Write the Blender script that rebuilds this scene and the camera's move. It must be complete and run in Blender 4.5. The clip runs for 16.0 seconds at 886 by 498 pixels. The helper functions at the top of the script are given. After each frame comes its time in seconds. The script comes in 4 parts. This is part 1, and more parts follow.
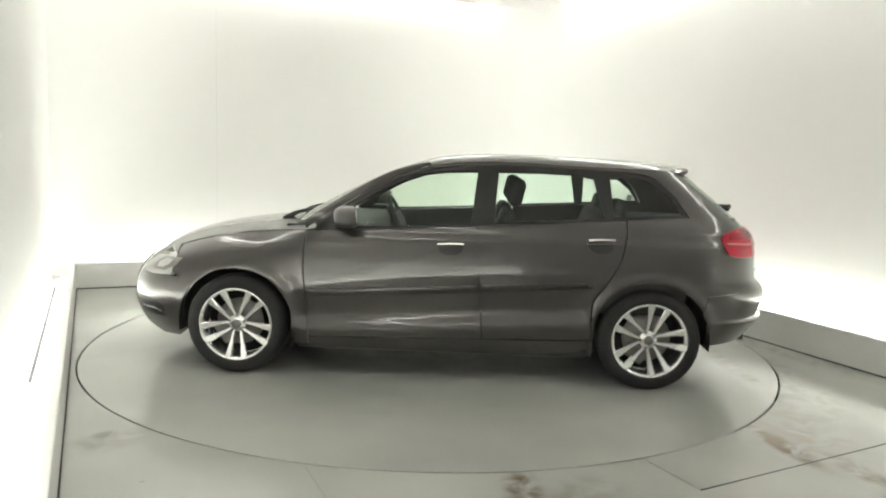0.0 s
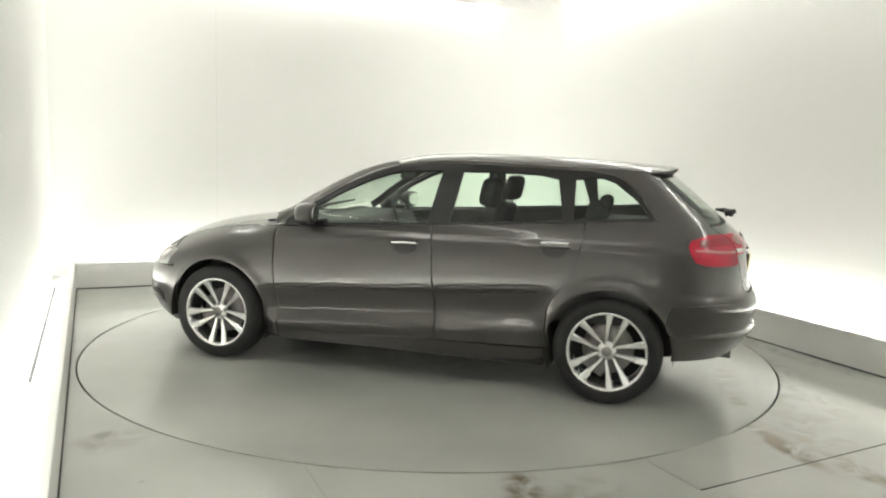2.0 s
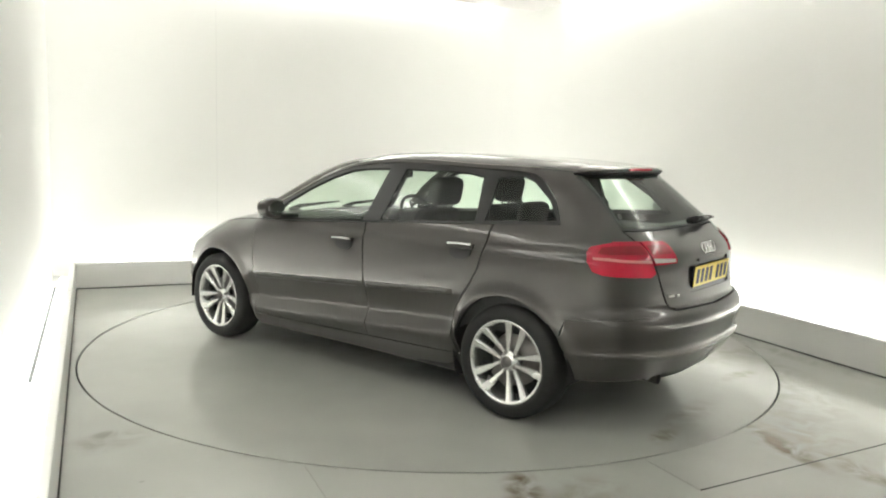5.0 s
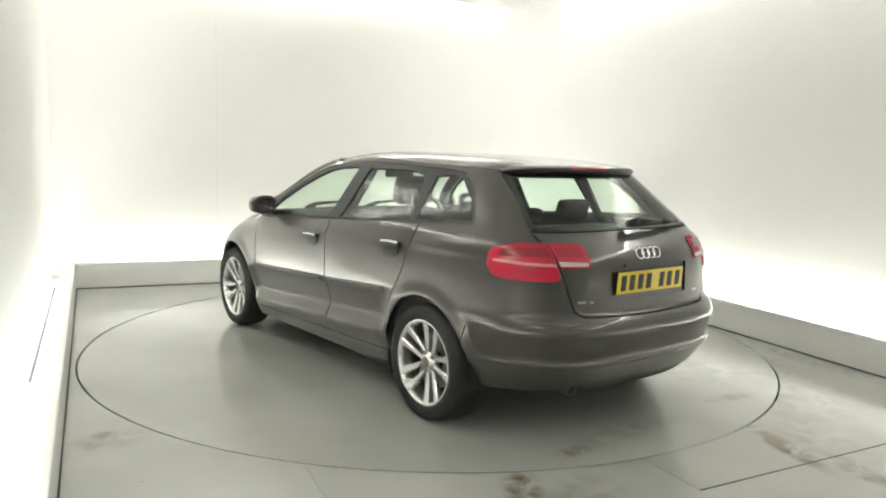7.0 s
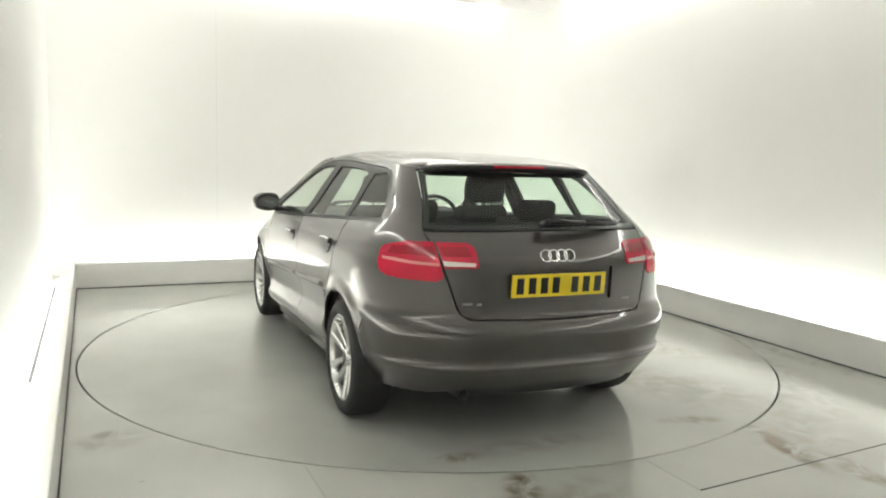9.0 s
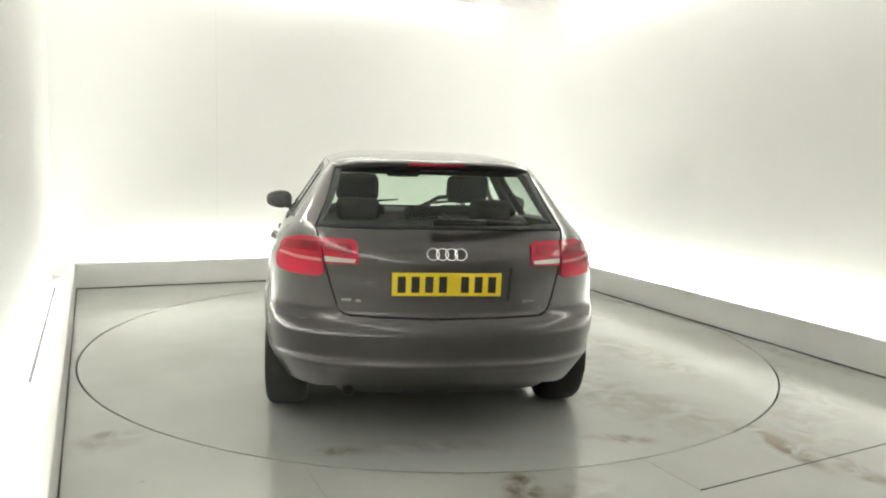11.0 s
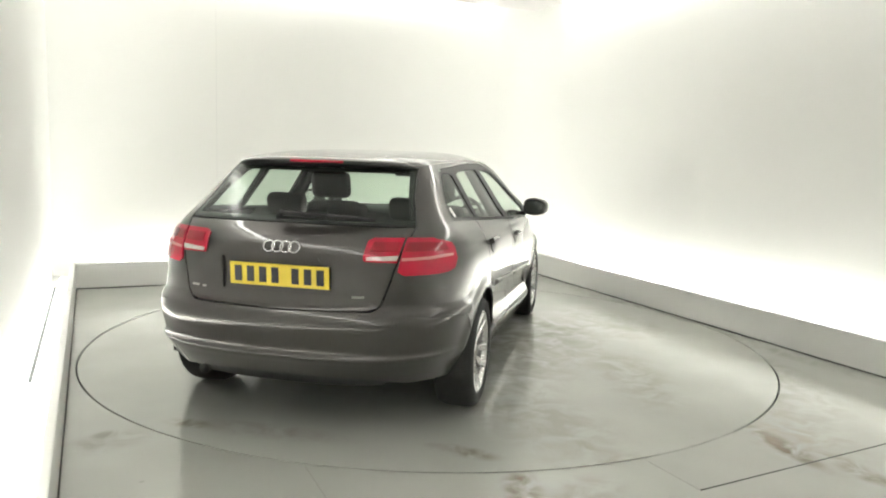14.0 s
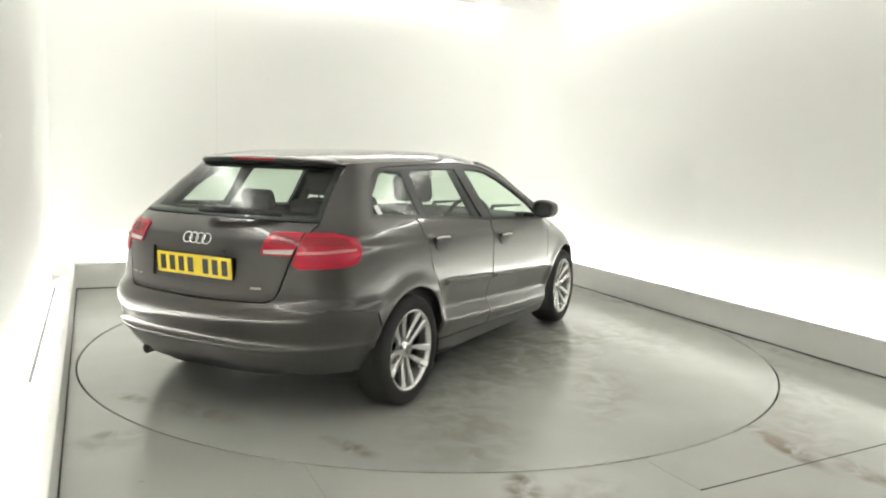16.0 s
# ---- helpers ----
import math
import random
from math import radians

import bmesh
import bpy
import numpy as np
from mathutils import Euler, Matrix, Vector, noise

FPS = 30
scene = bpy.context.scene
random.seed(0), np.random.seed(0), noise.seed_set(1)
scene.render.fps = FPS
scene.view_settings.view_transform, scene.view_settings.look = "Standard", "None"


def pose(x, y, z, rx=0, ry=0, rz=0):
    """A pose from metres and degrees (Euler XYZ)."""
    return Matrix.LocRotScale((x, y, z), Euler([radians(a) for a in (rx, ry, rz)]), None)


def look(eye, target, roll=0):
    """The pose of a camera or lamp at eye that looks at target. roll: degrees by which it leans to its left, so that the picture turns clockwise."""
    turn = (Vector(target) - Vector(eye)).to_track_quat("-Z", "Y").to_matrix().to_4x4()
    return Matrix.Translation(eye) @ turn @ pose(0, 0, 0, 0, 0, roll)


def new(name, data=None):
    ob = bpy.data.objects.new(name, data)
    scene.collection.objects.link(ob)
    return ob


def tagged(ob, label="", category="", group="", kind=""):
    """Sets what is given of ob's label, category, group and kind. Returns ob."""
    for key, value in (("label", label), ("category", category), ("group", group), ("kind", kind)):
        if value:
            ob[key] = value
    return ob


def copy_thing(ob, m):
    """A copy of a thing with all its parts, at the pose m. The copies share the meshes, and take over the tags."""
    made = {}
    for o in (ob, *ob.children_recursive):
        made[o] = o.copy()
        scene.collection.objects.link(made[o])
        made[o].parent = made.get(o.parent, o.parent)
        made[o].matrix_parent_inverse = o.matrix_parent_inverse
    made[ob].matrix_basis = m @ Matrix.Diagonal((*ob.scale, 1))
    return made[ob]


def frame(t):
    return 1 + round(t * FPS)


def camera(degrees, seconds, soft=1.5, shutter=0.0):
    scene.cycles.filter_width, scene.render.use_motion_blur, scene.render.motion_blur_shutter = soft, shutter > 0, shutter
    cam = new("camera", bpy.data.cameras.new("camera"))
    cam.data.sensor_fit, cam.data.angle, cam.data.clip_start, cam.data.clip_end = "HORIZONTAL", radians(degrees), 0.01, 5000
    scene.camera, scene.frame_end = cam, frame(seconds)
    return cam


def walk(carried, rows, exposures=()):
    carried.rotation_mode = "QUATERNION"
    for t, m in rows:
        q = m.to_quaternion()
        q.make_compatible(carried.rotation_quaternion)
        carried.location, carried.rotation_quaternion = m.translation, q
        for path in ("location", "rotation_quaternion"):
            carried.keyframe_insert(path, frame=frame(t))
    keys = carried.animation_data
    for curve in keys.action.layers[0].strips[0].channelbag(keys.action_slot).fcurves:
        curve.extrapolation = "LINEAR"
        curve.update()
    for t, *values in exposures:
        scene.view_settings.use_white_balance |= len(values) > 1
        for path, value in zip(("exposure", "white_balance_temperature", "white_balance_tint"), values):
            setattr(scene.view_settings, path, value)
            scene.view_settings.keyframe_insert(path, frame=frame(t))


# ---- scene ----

# camera: fixed on a bracket in the corner of the photo booth
HFOV = 60.463
EYE = (0.0, -5.7249, 1.4343)
PAN, TILT, ROLL = 0.7227, 7.330, 1.7417
cam = camera(HFOV, 16.0, soft=2.0)
PAN_R, TILT_R = radians(PAN), radians(TILT)
AIM = (EYE[0] + math.sin(PAN_R) * math.cos(TILT_R), EYE[1] + math.cos(PAN_R) * math.cos(TILT_R), EYE[2] - math.sin(TILT_R))
VIEW = look(EYE, AIM, ROLL)
walk(cam, [(0.0, VIEW), (16.0, VIEW)], exposures=[(0.0, 0.0), (16.0, 0.0)])

# turntable turn
TH0, OM, OM2 = 176.717, -7.11392, -0.004803
CAR_DX, CAR_DY = -0.1185, 0.2327
R_TABLE = 2.464

# room: axis-aligned in (u, v), turned about z
ROOM_TURN = 24.2
KERB_U, KERB_V, KERB_H, TROUGH = 2.505, 2.85, 0.25, 0.30
FRONT_V, LAMP_END = -8.0, -7.6
LEFT_U, COVE = 2.71, 0.55
CEIL_Z, TOP_Z = 3.12, 3.50
ROOM = pose(0, 0, 0, 0, 0, ROOM_TURN)

LAMP, LAMP_TOP, LAMP_Z, LAMP_UP = 28.5, 15.0, 0.09, 0.135
CORNER_GAP = 0.11
LAMP_TINT = (0.985, 0.99, 0.925)
PAINT = (0.055, 0.050, 0.047)
# dirt on the floor, and shade painted under the car: place, turn, half lengths, tone, force
BROWN, GREY = (0.125, 0.092, 0.055), (0.20, 0.195, 0.17)
FLOOR_STAINS = [(0.82, -2.58, 78, 0.36, 0.09, BROWN, 1.4), (0.90, -3.0, 82, 0.30, 0.09, BROWN, 0.8), (0.98, -2.5, 80, 0.7, 0.35, (0.27, 0.235, 0.18), 0.5), (-0.70, -2.56, 60, 0.23, 0.11, BROWN, 1.3),
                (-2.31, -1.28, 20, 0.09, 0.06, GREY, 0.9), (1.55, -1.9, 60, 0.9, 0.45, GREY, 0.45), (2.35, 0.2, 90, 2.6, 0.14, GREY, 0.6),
                (-0.55, -2.75, 30, 0.40, 0.22, BROWN, 0.4), (-2.28, -1.36, 20, 0.28, 0.16, GREY, 0.5), (1.9, -1.3, 70, 0.8, 0.3, BROWN, 0.2), (-2.19, -1.90, 0, 0.02, 0.016, (0.03, 0.03, 0.03), 1.6)]
SOIL_SHADE = (0.20, 0.18, 0.14)
TABLE_STAINS_SHADE = [(-2.17, 0.75, 90, 0.16, 0.07, BROWN, 0.7), (-2.11, -0.70, 80, 0.22, 0.08, BROWN, 0.7), (0.55, -0.98, 20, 0.60, 0.32, GREY, 0.4), (0.75, -0.90, 60, 0.30, 0.16, SOIL_SHADE, 0.4),
                (0.2, -0.75, 10, 1.3, 0.6, SOIL_SHADE, 0.55), (1.1, -1.3, 30, 0.9, 0.5, SOIL_SHADE, 0.4), (-0.5, -1.5, 15, 0.9, 0.3, SOIL_SHADE, 0.4), (-1.65, -1.1, 30, 0.9, 0.4, SOIL_SHADE, 0.4),
                # the last oval is the car's shade, painted into the deck's colour
                (-0.95, -0.72, 0, 0.9, 0.45, GREY, 0.4), (-2.15, 0.3, 90, 0.5, 0.12, BROWN, 0.3), (1.3, 0.9, 0, 0.3, 0.2, GREY, 0.5), (0.0, 0.2, 5, 1.9, 0.9, SOIL_SHADE, 0.4)]

world = bpy.data.worlds.new("world")
scene.world = world
world.use_nodes = True
world.node_tree.nodes["Background"].inputs[0].default_value = (0.9, 0.93, 1.0, 1)
world.node_tree.nodes["Background"].inputs[1].default_value = 0.02


# ---- materials ----
def material(name, color=(0.8, 0.8, 0.8), rough=0.5, metal=0.0, coat=0.0, emit=None, strength=0.0, trans=0.0, ior=1.45):
    m = bpy.data.materials.new(name)
    m.use_nodes = True
    b = m.node_tree.nodes["Principled BSDF"]
    b.inputs["Base Color"].default_value = (*color, 1)
    b.inputs["Roughness"].default_value = rough
    b.inputs["Metallic"].default_value = metal
    b.inputs["Coat Weight"].default_value = coat
    b.inputs["Coat Roughness"].default_value = 0.03
    b.inputs["IOR"].default_value = ior
    b.inputs["Transmission Weight"].default_value = trans
    if emit:
        b.inputs["Emission Color"].default_value = (*emit, 1)
        b.inputs["Emission Strength"].default_value = strength
    return m


def nodes_of(m):
    t = m.node_tree
    return t, t.nodes["Principled BSDF"], lambda kind: t.nodes.new("ShaderNode" + kind)


def mottle(m, low, high, scale, rough=None, bump=0.0, bump_scale=60.0, detail=6.0):
    """Colour that wanders between two tones, roughness that wanders, fine relief."""
    t, b, node = nodes_of(m)
    co = node("TexCoord")
    n1 = node("TexNoise")
    n1.inputs["Scale"].default_value, n1.inputs["Detail"].default_value = scale, detail
    t.links.new(co.outputs["Object"], n1.inputs["Vector"])
    mix = node("Mix")
    mix.data_type = "RGBA"
    mix.inputs[6].default_value, mix.inputs[7].default_value = (*low, 1), (*high, 1)
    t.links.new(n1.outputs["Fac"], mix.inputs[0])
    t.links.new(mix.outputs[2], b.inputs["Base Color"])
    n2 = node("TexNoise")
    n2.inputs["Scale"].default_value, n2.inputs["Detail"].default_value = bump_scale, 4
    t.links.new(co.outputs["Object"], n2.inputs["Vector"])
    if rough:
        mr = node("MapRange")
        mr.inputs[3].default_value, mr.inputs[4].default_value = rough
        t.links.new(n1.outputs["Fac"], mr.inputs[0])
        t.links.new(mr.outputs[0], b.inputs["Roughness"])
    if bump:
        bp = node("Bump")
        bp.inputs["Strength"].default_value, bp.inputs["Distance"].default_value = bump, 0.002
        t.links.new(n2.outputs["Fac"], bp.inputs["Height"])
        t.links.new(bp.outputs[0], b.inputs["Normal"])
    return m


M_WALL = mottle(material("wall_paint", rough=0.7), (0.90, 0.90, 0.872), (0.92, 0.92, 0.895), 0.8, bump=0.05)
M_CEIL = mottle(material("ceiling_paint", rough=0.8), (0.88, 0.85, 0.84), (0.90, 0.875, 0.865), 0.7)
M_KERB = mottle(material("kerb_paint", rough=0.45), (0.80, 0.80, 0.77), (0.86, 0.86, 0.835), 3.0, rough=(0.35, 0.55), bump=0.1)
M_DOOR = mottle(material("end_wall_grey", rough=0.6), (0.50, 0.505, 0.49), (0.57, 0.573, 0.555), 1.5, bump=0.1)
M_DARK = material("dark_gap", (0.012, 0.012, 0.012), 0.8)
M_LAMP = material("lamp_tube", (0.9, 0.9, 0.9), 0.5, emit=LAMP_TINT, strength=LAMP)
M_LAMP_TOP = material("lamp_tube_upper", (0.9, 0.9, 0.9), 0.5, emit=LAMP_TINT, strength=LAMP_TOP)
M_SEAL = material("dark_seal", (0.035, 0.034, 0.03), 0.8)
M_JOINT = material("filled_joint", (0.26, 0.26, 0.235), 0.6)
M_TRAY = material("lamp_tray", (0.8, 0.8, 0.79), 0.5)


def floor_material(name, stains_and_shade, seed):
    m = material(name, (0.4, 0.4, 0.37), 0.2, ior=1.75)
    t, b, node = nodes_of(m)
    co = node("TexCoord")
    shift = node("Mapping")
    shift.inputs["Location"].default_value = (seed, seed * 0.7, 0)
    t.links.new(co.outputs["Object"], shift.inputs["Vector"])
    n1 = node("TexNoise")
    n1.inputs["Scale"].default_value, n1.inputs["Detail"].default_value, n1.inputs["Roughness"].default_value = 0.8, 3, 0.5
    t.links.new(shift.outputs[0], n1.inputs["Vector"])
    soft = node("MapRange")
    soft.interpolation_type = "SMOOTHSTEP"
    soft.inputs[1].default_value, soft.inputs[2].default_value = 0.2, 0.8
    t.links.new(n1.outputs["Fac"], soft.inputs[0])
    ramp = node("Mix")
    ramp.data_type = "RGBA"
    ramp.inputs[6].default_value, ramp.inputs[7].default_value = (0.345, 0.352, 0.325, 1), (0.45, 0.453, 0.42, 1)
    t.links.new(soft.outputs[0], ramp.inputs[0])
    n2 = node("TexNoise")
    n2.inputs["Scale"].default_value, n2.inputs["Detail"].default_value, n2.inputs["Distortion"].default_value = 6, 9, 0.8
    t.links.new(shift.outputs[0], n2.inputs["Vector"])
    last = ramp.outputs[2]
    # scuffs, brown dirt and the car's painted shade: oval patches broken up by noise
    for x, y, ang, a, c, tone, force in stains_and_shade:
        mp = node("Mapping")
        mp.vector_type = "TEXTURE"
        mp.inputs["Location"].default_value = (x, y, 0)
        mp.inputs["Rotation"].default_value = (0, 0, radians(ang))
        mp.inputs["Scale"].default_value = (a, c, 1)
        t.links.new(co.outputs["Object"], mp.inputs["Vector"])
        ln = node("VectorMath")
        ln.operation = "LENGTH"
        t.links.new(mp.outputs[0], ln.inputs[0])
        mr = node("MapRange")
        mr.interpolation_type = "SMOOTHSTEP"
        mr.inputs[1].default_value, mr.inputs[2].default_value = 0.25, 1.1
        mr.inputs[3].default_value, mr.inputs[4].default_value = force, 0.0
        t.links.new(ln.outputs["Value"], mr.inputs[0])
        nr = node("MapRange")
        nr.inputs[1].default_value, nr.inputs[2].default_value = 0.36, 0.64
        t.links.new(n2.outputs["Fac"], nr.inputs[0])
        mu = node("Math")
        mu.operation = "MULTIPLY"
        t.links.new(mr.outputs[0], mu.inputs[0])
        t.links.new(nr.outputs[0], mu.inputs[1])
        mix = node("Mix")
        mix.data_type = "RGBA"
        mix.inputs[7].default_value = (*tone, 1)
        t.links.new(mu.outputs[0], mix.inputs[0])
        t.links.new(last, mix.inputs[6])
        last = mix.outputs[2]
    t.links.new(last, b.inputs["Base Color"])
    rr = node("MapRange")
    rr.inputs[3].default_value, rr.inputs[4].default_value = 0.15, 0.21
    t.links.new(soft.outputs[0], rr.inputs[0])
    t.links.new(rr.outputs[0], b.inputs["Roughness"])
    return m


# ---- mesh helpers ----
def part(name, bm, mat, parent=None, label="", smooth=False):
    me = bpy.data.meshes.new(name)
    bmesh.ops.recalc_face_normals(bm, faces=bm.faces)
    bm.to_mesh(me)
    bm.free()
    for m in (mat if isinstance(mat, (list, tuple)) else [mat]):
        me.materials.append(m)
    if smooth:
        for p in me.polygons:
            p.use_smooth = True
    ob = new(name, me)
    if parent:
        ob.parent = parent
    if label:
        ob["label"] = label
    return ob


def box(bm, x0, x1, y0, y1, z0, z1, bevel=0.0, segs=2, m=None):
    r = bmesh.ops.create_cube(bm, size=1)
    vs = r["verts"]
    bmesh.ops.scale(bm, vec=(x1 - x0, y1 - y0, z1 - z0), verts=vs)
    bmesh.ops.translate(bm, vec=((x0 + x1) / 2, (y0 + y1) / 2, (z0 + z1) / 2), verts=vs)
    if bevel:
        es = list({e for v in vs for e in v.link_edges})
        r = bmesh.ops.bevel(bm, geom=es, offset=bevel, segments=segs, affect="EDGES", profile=0.5)
        vs = list({v for v in vs if v.is_valid} | set(r["verts"]))
    if m:
        bmesh.ops.transform(bm, matrix=m, verts=vs)
    return vs


def setting(name, bm, mat, label, category, matrix=ROOM, smooth=False):
    ob = part(name, bm, mat, smooth=smooth)
    ob.matrix_basis = matrix
    return tagged(ob, label, category, kind="structure")


# ---- room ----
WU, WV = KERB_U + TROUGH, KERB_V + TROUGH
bm = bmesh.new()
N = 180
ring = [bm.verts.new((math.cos(2 * math.pi * i / N) * (R_TABLE + 0.005), math.sin(2 * math.pi * i / N) * (R_TABLE + 0.005), 0)) for i in range(N)]
outer = []
for i in range(N):
    a = 2 * math.pi * i / N
    c, s = math.cos(a), math.sin(a)
    k = min((WU if c > 0 else LEFT_U) / max(abs(c), 1e-6), (WV if s > 0 else -FRONT_V) / max(abs(s), 1e-6))
    outer.append(bm.verts.new((c * k, s * k, 0)))
for i in range(N):
    j = (i + 1) % N
    bm.faces.new((ring[i], ring[j], outer[j], outer[i]))
    lo = [bm.verts.new((ring[k].co.x, ring[k].co.y, -0.12)) for k in (i, j)]
    bm.faces.new((ring[j], ring[i], lo[0], lo[1]))
for q in ((WU, WV), (-LEFT_U, WV), (-LEFT_U, FRONT_V), (WU, FRONT_V)):
    near = sorted(outer, key=lambda v: (v.co.x - q[0]) ** 2 + (v.co.y - q[1]) ** 2)[:2]
    bm.faces.new((near[0], near[1], bm.verts.new((q[0], q[1], 0))))
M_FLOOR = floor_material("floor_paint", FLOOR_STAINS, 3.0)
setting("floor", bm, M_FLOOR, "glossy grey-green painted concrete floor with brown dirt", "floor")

bm = bmesh.new()
box(bm, -2.6, 2.6, -2.6, 2.6, -0.20, -0.12)
setting("pit_floor", bm, M_DARK, "dark pit floor beneath the turntable", "pit")

bm = bmesh.new()
box(bm, -LEFT_U - 0.1, WU + 0.1, WV, WV + 0.1, -0.2, TOP_Z)
setting("wall_back", bm, M_WALL, "smooth off-white booth wall washed by hidden lamps", "wall")
bm = bmesh.new()
box(bm, -LEFT_U - 0.1, -LEFT_U, FRONT_V, WV, -0.2, TOP_Z)
setting("wall_left", bm, M_WALL, "smooth off-white booth side wall washed by lamps", "wall")
bm = bmesh.new()
box(bm, WU, WU + 0.1, FRONT_V, WV, -0.2, TOP_Z)
setting("wall_right", bm, M_WALL, "smooth off-white booth side wall washed by lamps", "wall")
# unseen wall added behind the camera; its grey sets the bounce light
bm = bmesh.new()
box(bm, -WU - 0.1, WU + 0.1, FRONT_V - 0.1, FRONT_V, -0.2, TOP_Z)
setting("wall_front", bm, M_DOOR, "plain light grey unseen end wall, added behind the camera to bounce light", "wall")
bm = bmesh.new()
box(bm, -WU - 0.1, WU + 0.1, FRONT_V - 0.1, WV + 0.1, TOP_Z, TOP_Z + 0.1)
setting("ceiling_upper", bm, M_WALL, "white upper ceiling above the hanging panel", "ceiling")
bm = bmesh.new()
box(bm, -KERB_U, KERB_U, FRONT_V, KERB_V, CEIL_Z, CEIL_Z + 0.06, 0.006)
setting("ceiling", bm, M_CEIL, "pale pinkish-white hanging ceiling panel with lit edge slot", "ceiling")

# upstands that hide the lower lamp troughs
KT = 0.045
bm = bmesh.new()
box(bm, -KERB_U, KERB_U, KERB_V, KERB_V + KT, 0, KERB_H, 0.008)
setting("kerb_back", bm, M_KERB, "low off-white upstand hiding a lamp trough", "upstand")
bm = bmesh.new()
box(bm, KERB_U, KERB_U + KT, FRONT_V, KERB_V + KT, 0, KERB_H, 0.008)
setting("kerb_right", bm, M_KERB, "low off-white upstand hiding a lamp trough", "upstand")
bm = bmesh.new()
box(bm, -KERB_U - KT, -KERB_U, FRONT_V, KERB_V + KT, 0, KERB_H, 0.008)
setting("kerb_left", bm, M_KERB, "low off-white upstand hiding a lamp trough", "upstand")


def strip_light(x0, y0, x1, y1, z, mat, hung=0):
    """A batten with a glowing tube from one point to another, along the trough."""
    d = Vector((x1 - x0, y1 - y0, 0))
    base = tagged(new("strip_light"), "long white batten with a glowing tube in the trough", "strip light", "trough lights")
    base.matrix_basis = ROOM @ pose((x0 + x1) / 2, (y0 + y1) / 2, z, 0, 0, math.degrees(math.atan2(d.y, d.x))) @ pose(0, 0, 0, 180 * hung)
    n = d.length / 2 - 0.002
    bm = bmesh.new()
    box(bm, -n, n, -0.035, 0.035, 0, 0.03, 0.006)
    part("batten", bm, M_TRAY, base)
    bm = bmesh.new()
    bmesh.ops.create_cone(bm, segments=10, radius1=0.034, radius2=0.034, depth=2 * n - 0.004, cap_ends=True, matrix=pose(0, 0, 0.048, 0, 90, 0))
    part("tube", bm, mat, base, "glowing white tube", True)
    return base


MID = TROUGH - 0.06
runs = [(-KERB_U + 0.25, KERB_V + MID, WU - COVE - CORNER_GAP, KERB_V + MID),
        (-LEFT_U + 0.105, LAMP_END, -LEFT_U + 0.105, KERB_V - 0.3),
        (WU - 0.10, LAMP_END, WU - 0.10, WV - COVE - CORNER_GAP)]
# a ledge carries the battens in the lower troughs
for k, (x0, x1, y0, y1) in enumerate(((-KERB_U - KT, KERB_U + KT, KERB_V + KT, WV), (-LEFT_U, -KERB_U - KT, FRONT_V, WV), (KERB_U + KT, WU, FRONT_V, WV))):
    bm = bmesh.new()
    box(bm, x0, x1, y0, y1, 0.0, LAMP_Z - 0.001)
    setting("trough_ledge_" + ("back", "left", "right")[k], bm, M_TRAY, "white ledge at the bottom of the lamp trough", "ledge")
for x0, y0, x1, y1 in runs:
    k = max(2, round(math.hypot(x1 - x0, y1 - y0) / 1.6))
    for i in range(k):
        a, b = i / k, (i + 1) / k
        seg = (x0 + (x1 - x0) * a, y0 + (y1 - y0) * a, x0 + (x1 - x0) * b, y0 + (y1 - y0) * b)
        strip_light(*seg, LAMP_Z, M_LAMP)
        strip_light(*seg, CEIL_Z + LAMP_UP, M_LAMP_TOP, 1)

# dark gap where the left wall meets the trough's ledge
bm = bmesh.new()
box(bm, -0.010, 0.010, -1.45, 1.6, -0.002, 0.004)
setting("wall_gap", bm, M_DARK, "thin dark gap at the foot of the wall", "gap", ROOM @ pose(-LEFT_U + 0.030, 0.90, LAMP_Z, 0, 0, -0.25))

# joint between two floor slabs
bm = bmesh.new()
box(bm, 0.0, KERB_U - 0.04, -0.004, 0.004, -0.004, 0.0012)
setting("floor_joint", bm, M_DARK, "thin dark joint between two floor slabs", "joint", ROOM @ pose(0.035, -2.841, 0, 0, 0, 3.2))
bm = bmesh.new()
box(bm, -0.0013, 0.0013, 0.0, 0.365, -0.004, 0.0008)
setting("floor_joint", bm, M_JOINT, "hairline crack from the ring to the slab joint", "joint", ROOM @ pose(0.035, -2.838, 0, 0, 0, 1.5))
# dirt packed into a stretch of the ring-shaped slot
bm = bmesh.new()
arc_in, arc_out = [], []
for i in range(25):
    a = radians(-88.5 + 15.5 * i / 24)
    arc_in.append(bm.verts.new(((R_TABLE - 0.0045) * math.cos(a), (R_TABLE - 0.0045) * math.sin(a), -0.001)))
    arc_out.append(bm.verts.new(((R_TABLE + 0.006) * math.cos(a), (R_TABLE + 0.006) * math.sin(a), 0.0012)))
for i in range(24):
    bm.faces.new((arc_in[i], arc_in[i + 1], arc_out[i + 1], arc_out[i]))
setting("slot_filling", bm, M_FLOOR, "pale dirt packed into the slot round the turntable", "dirt")
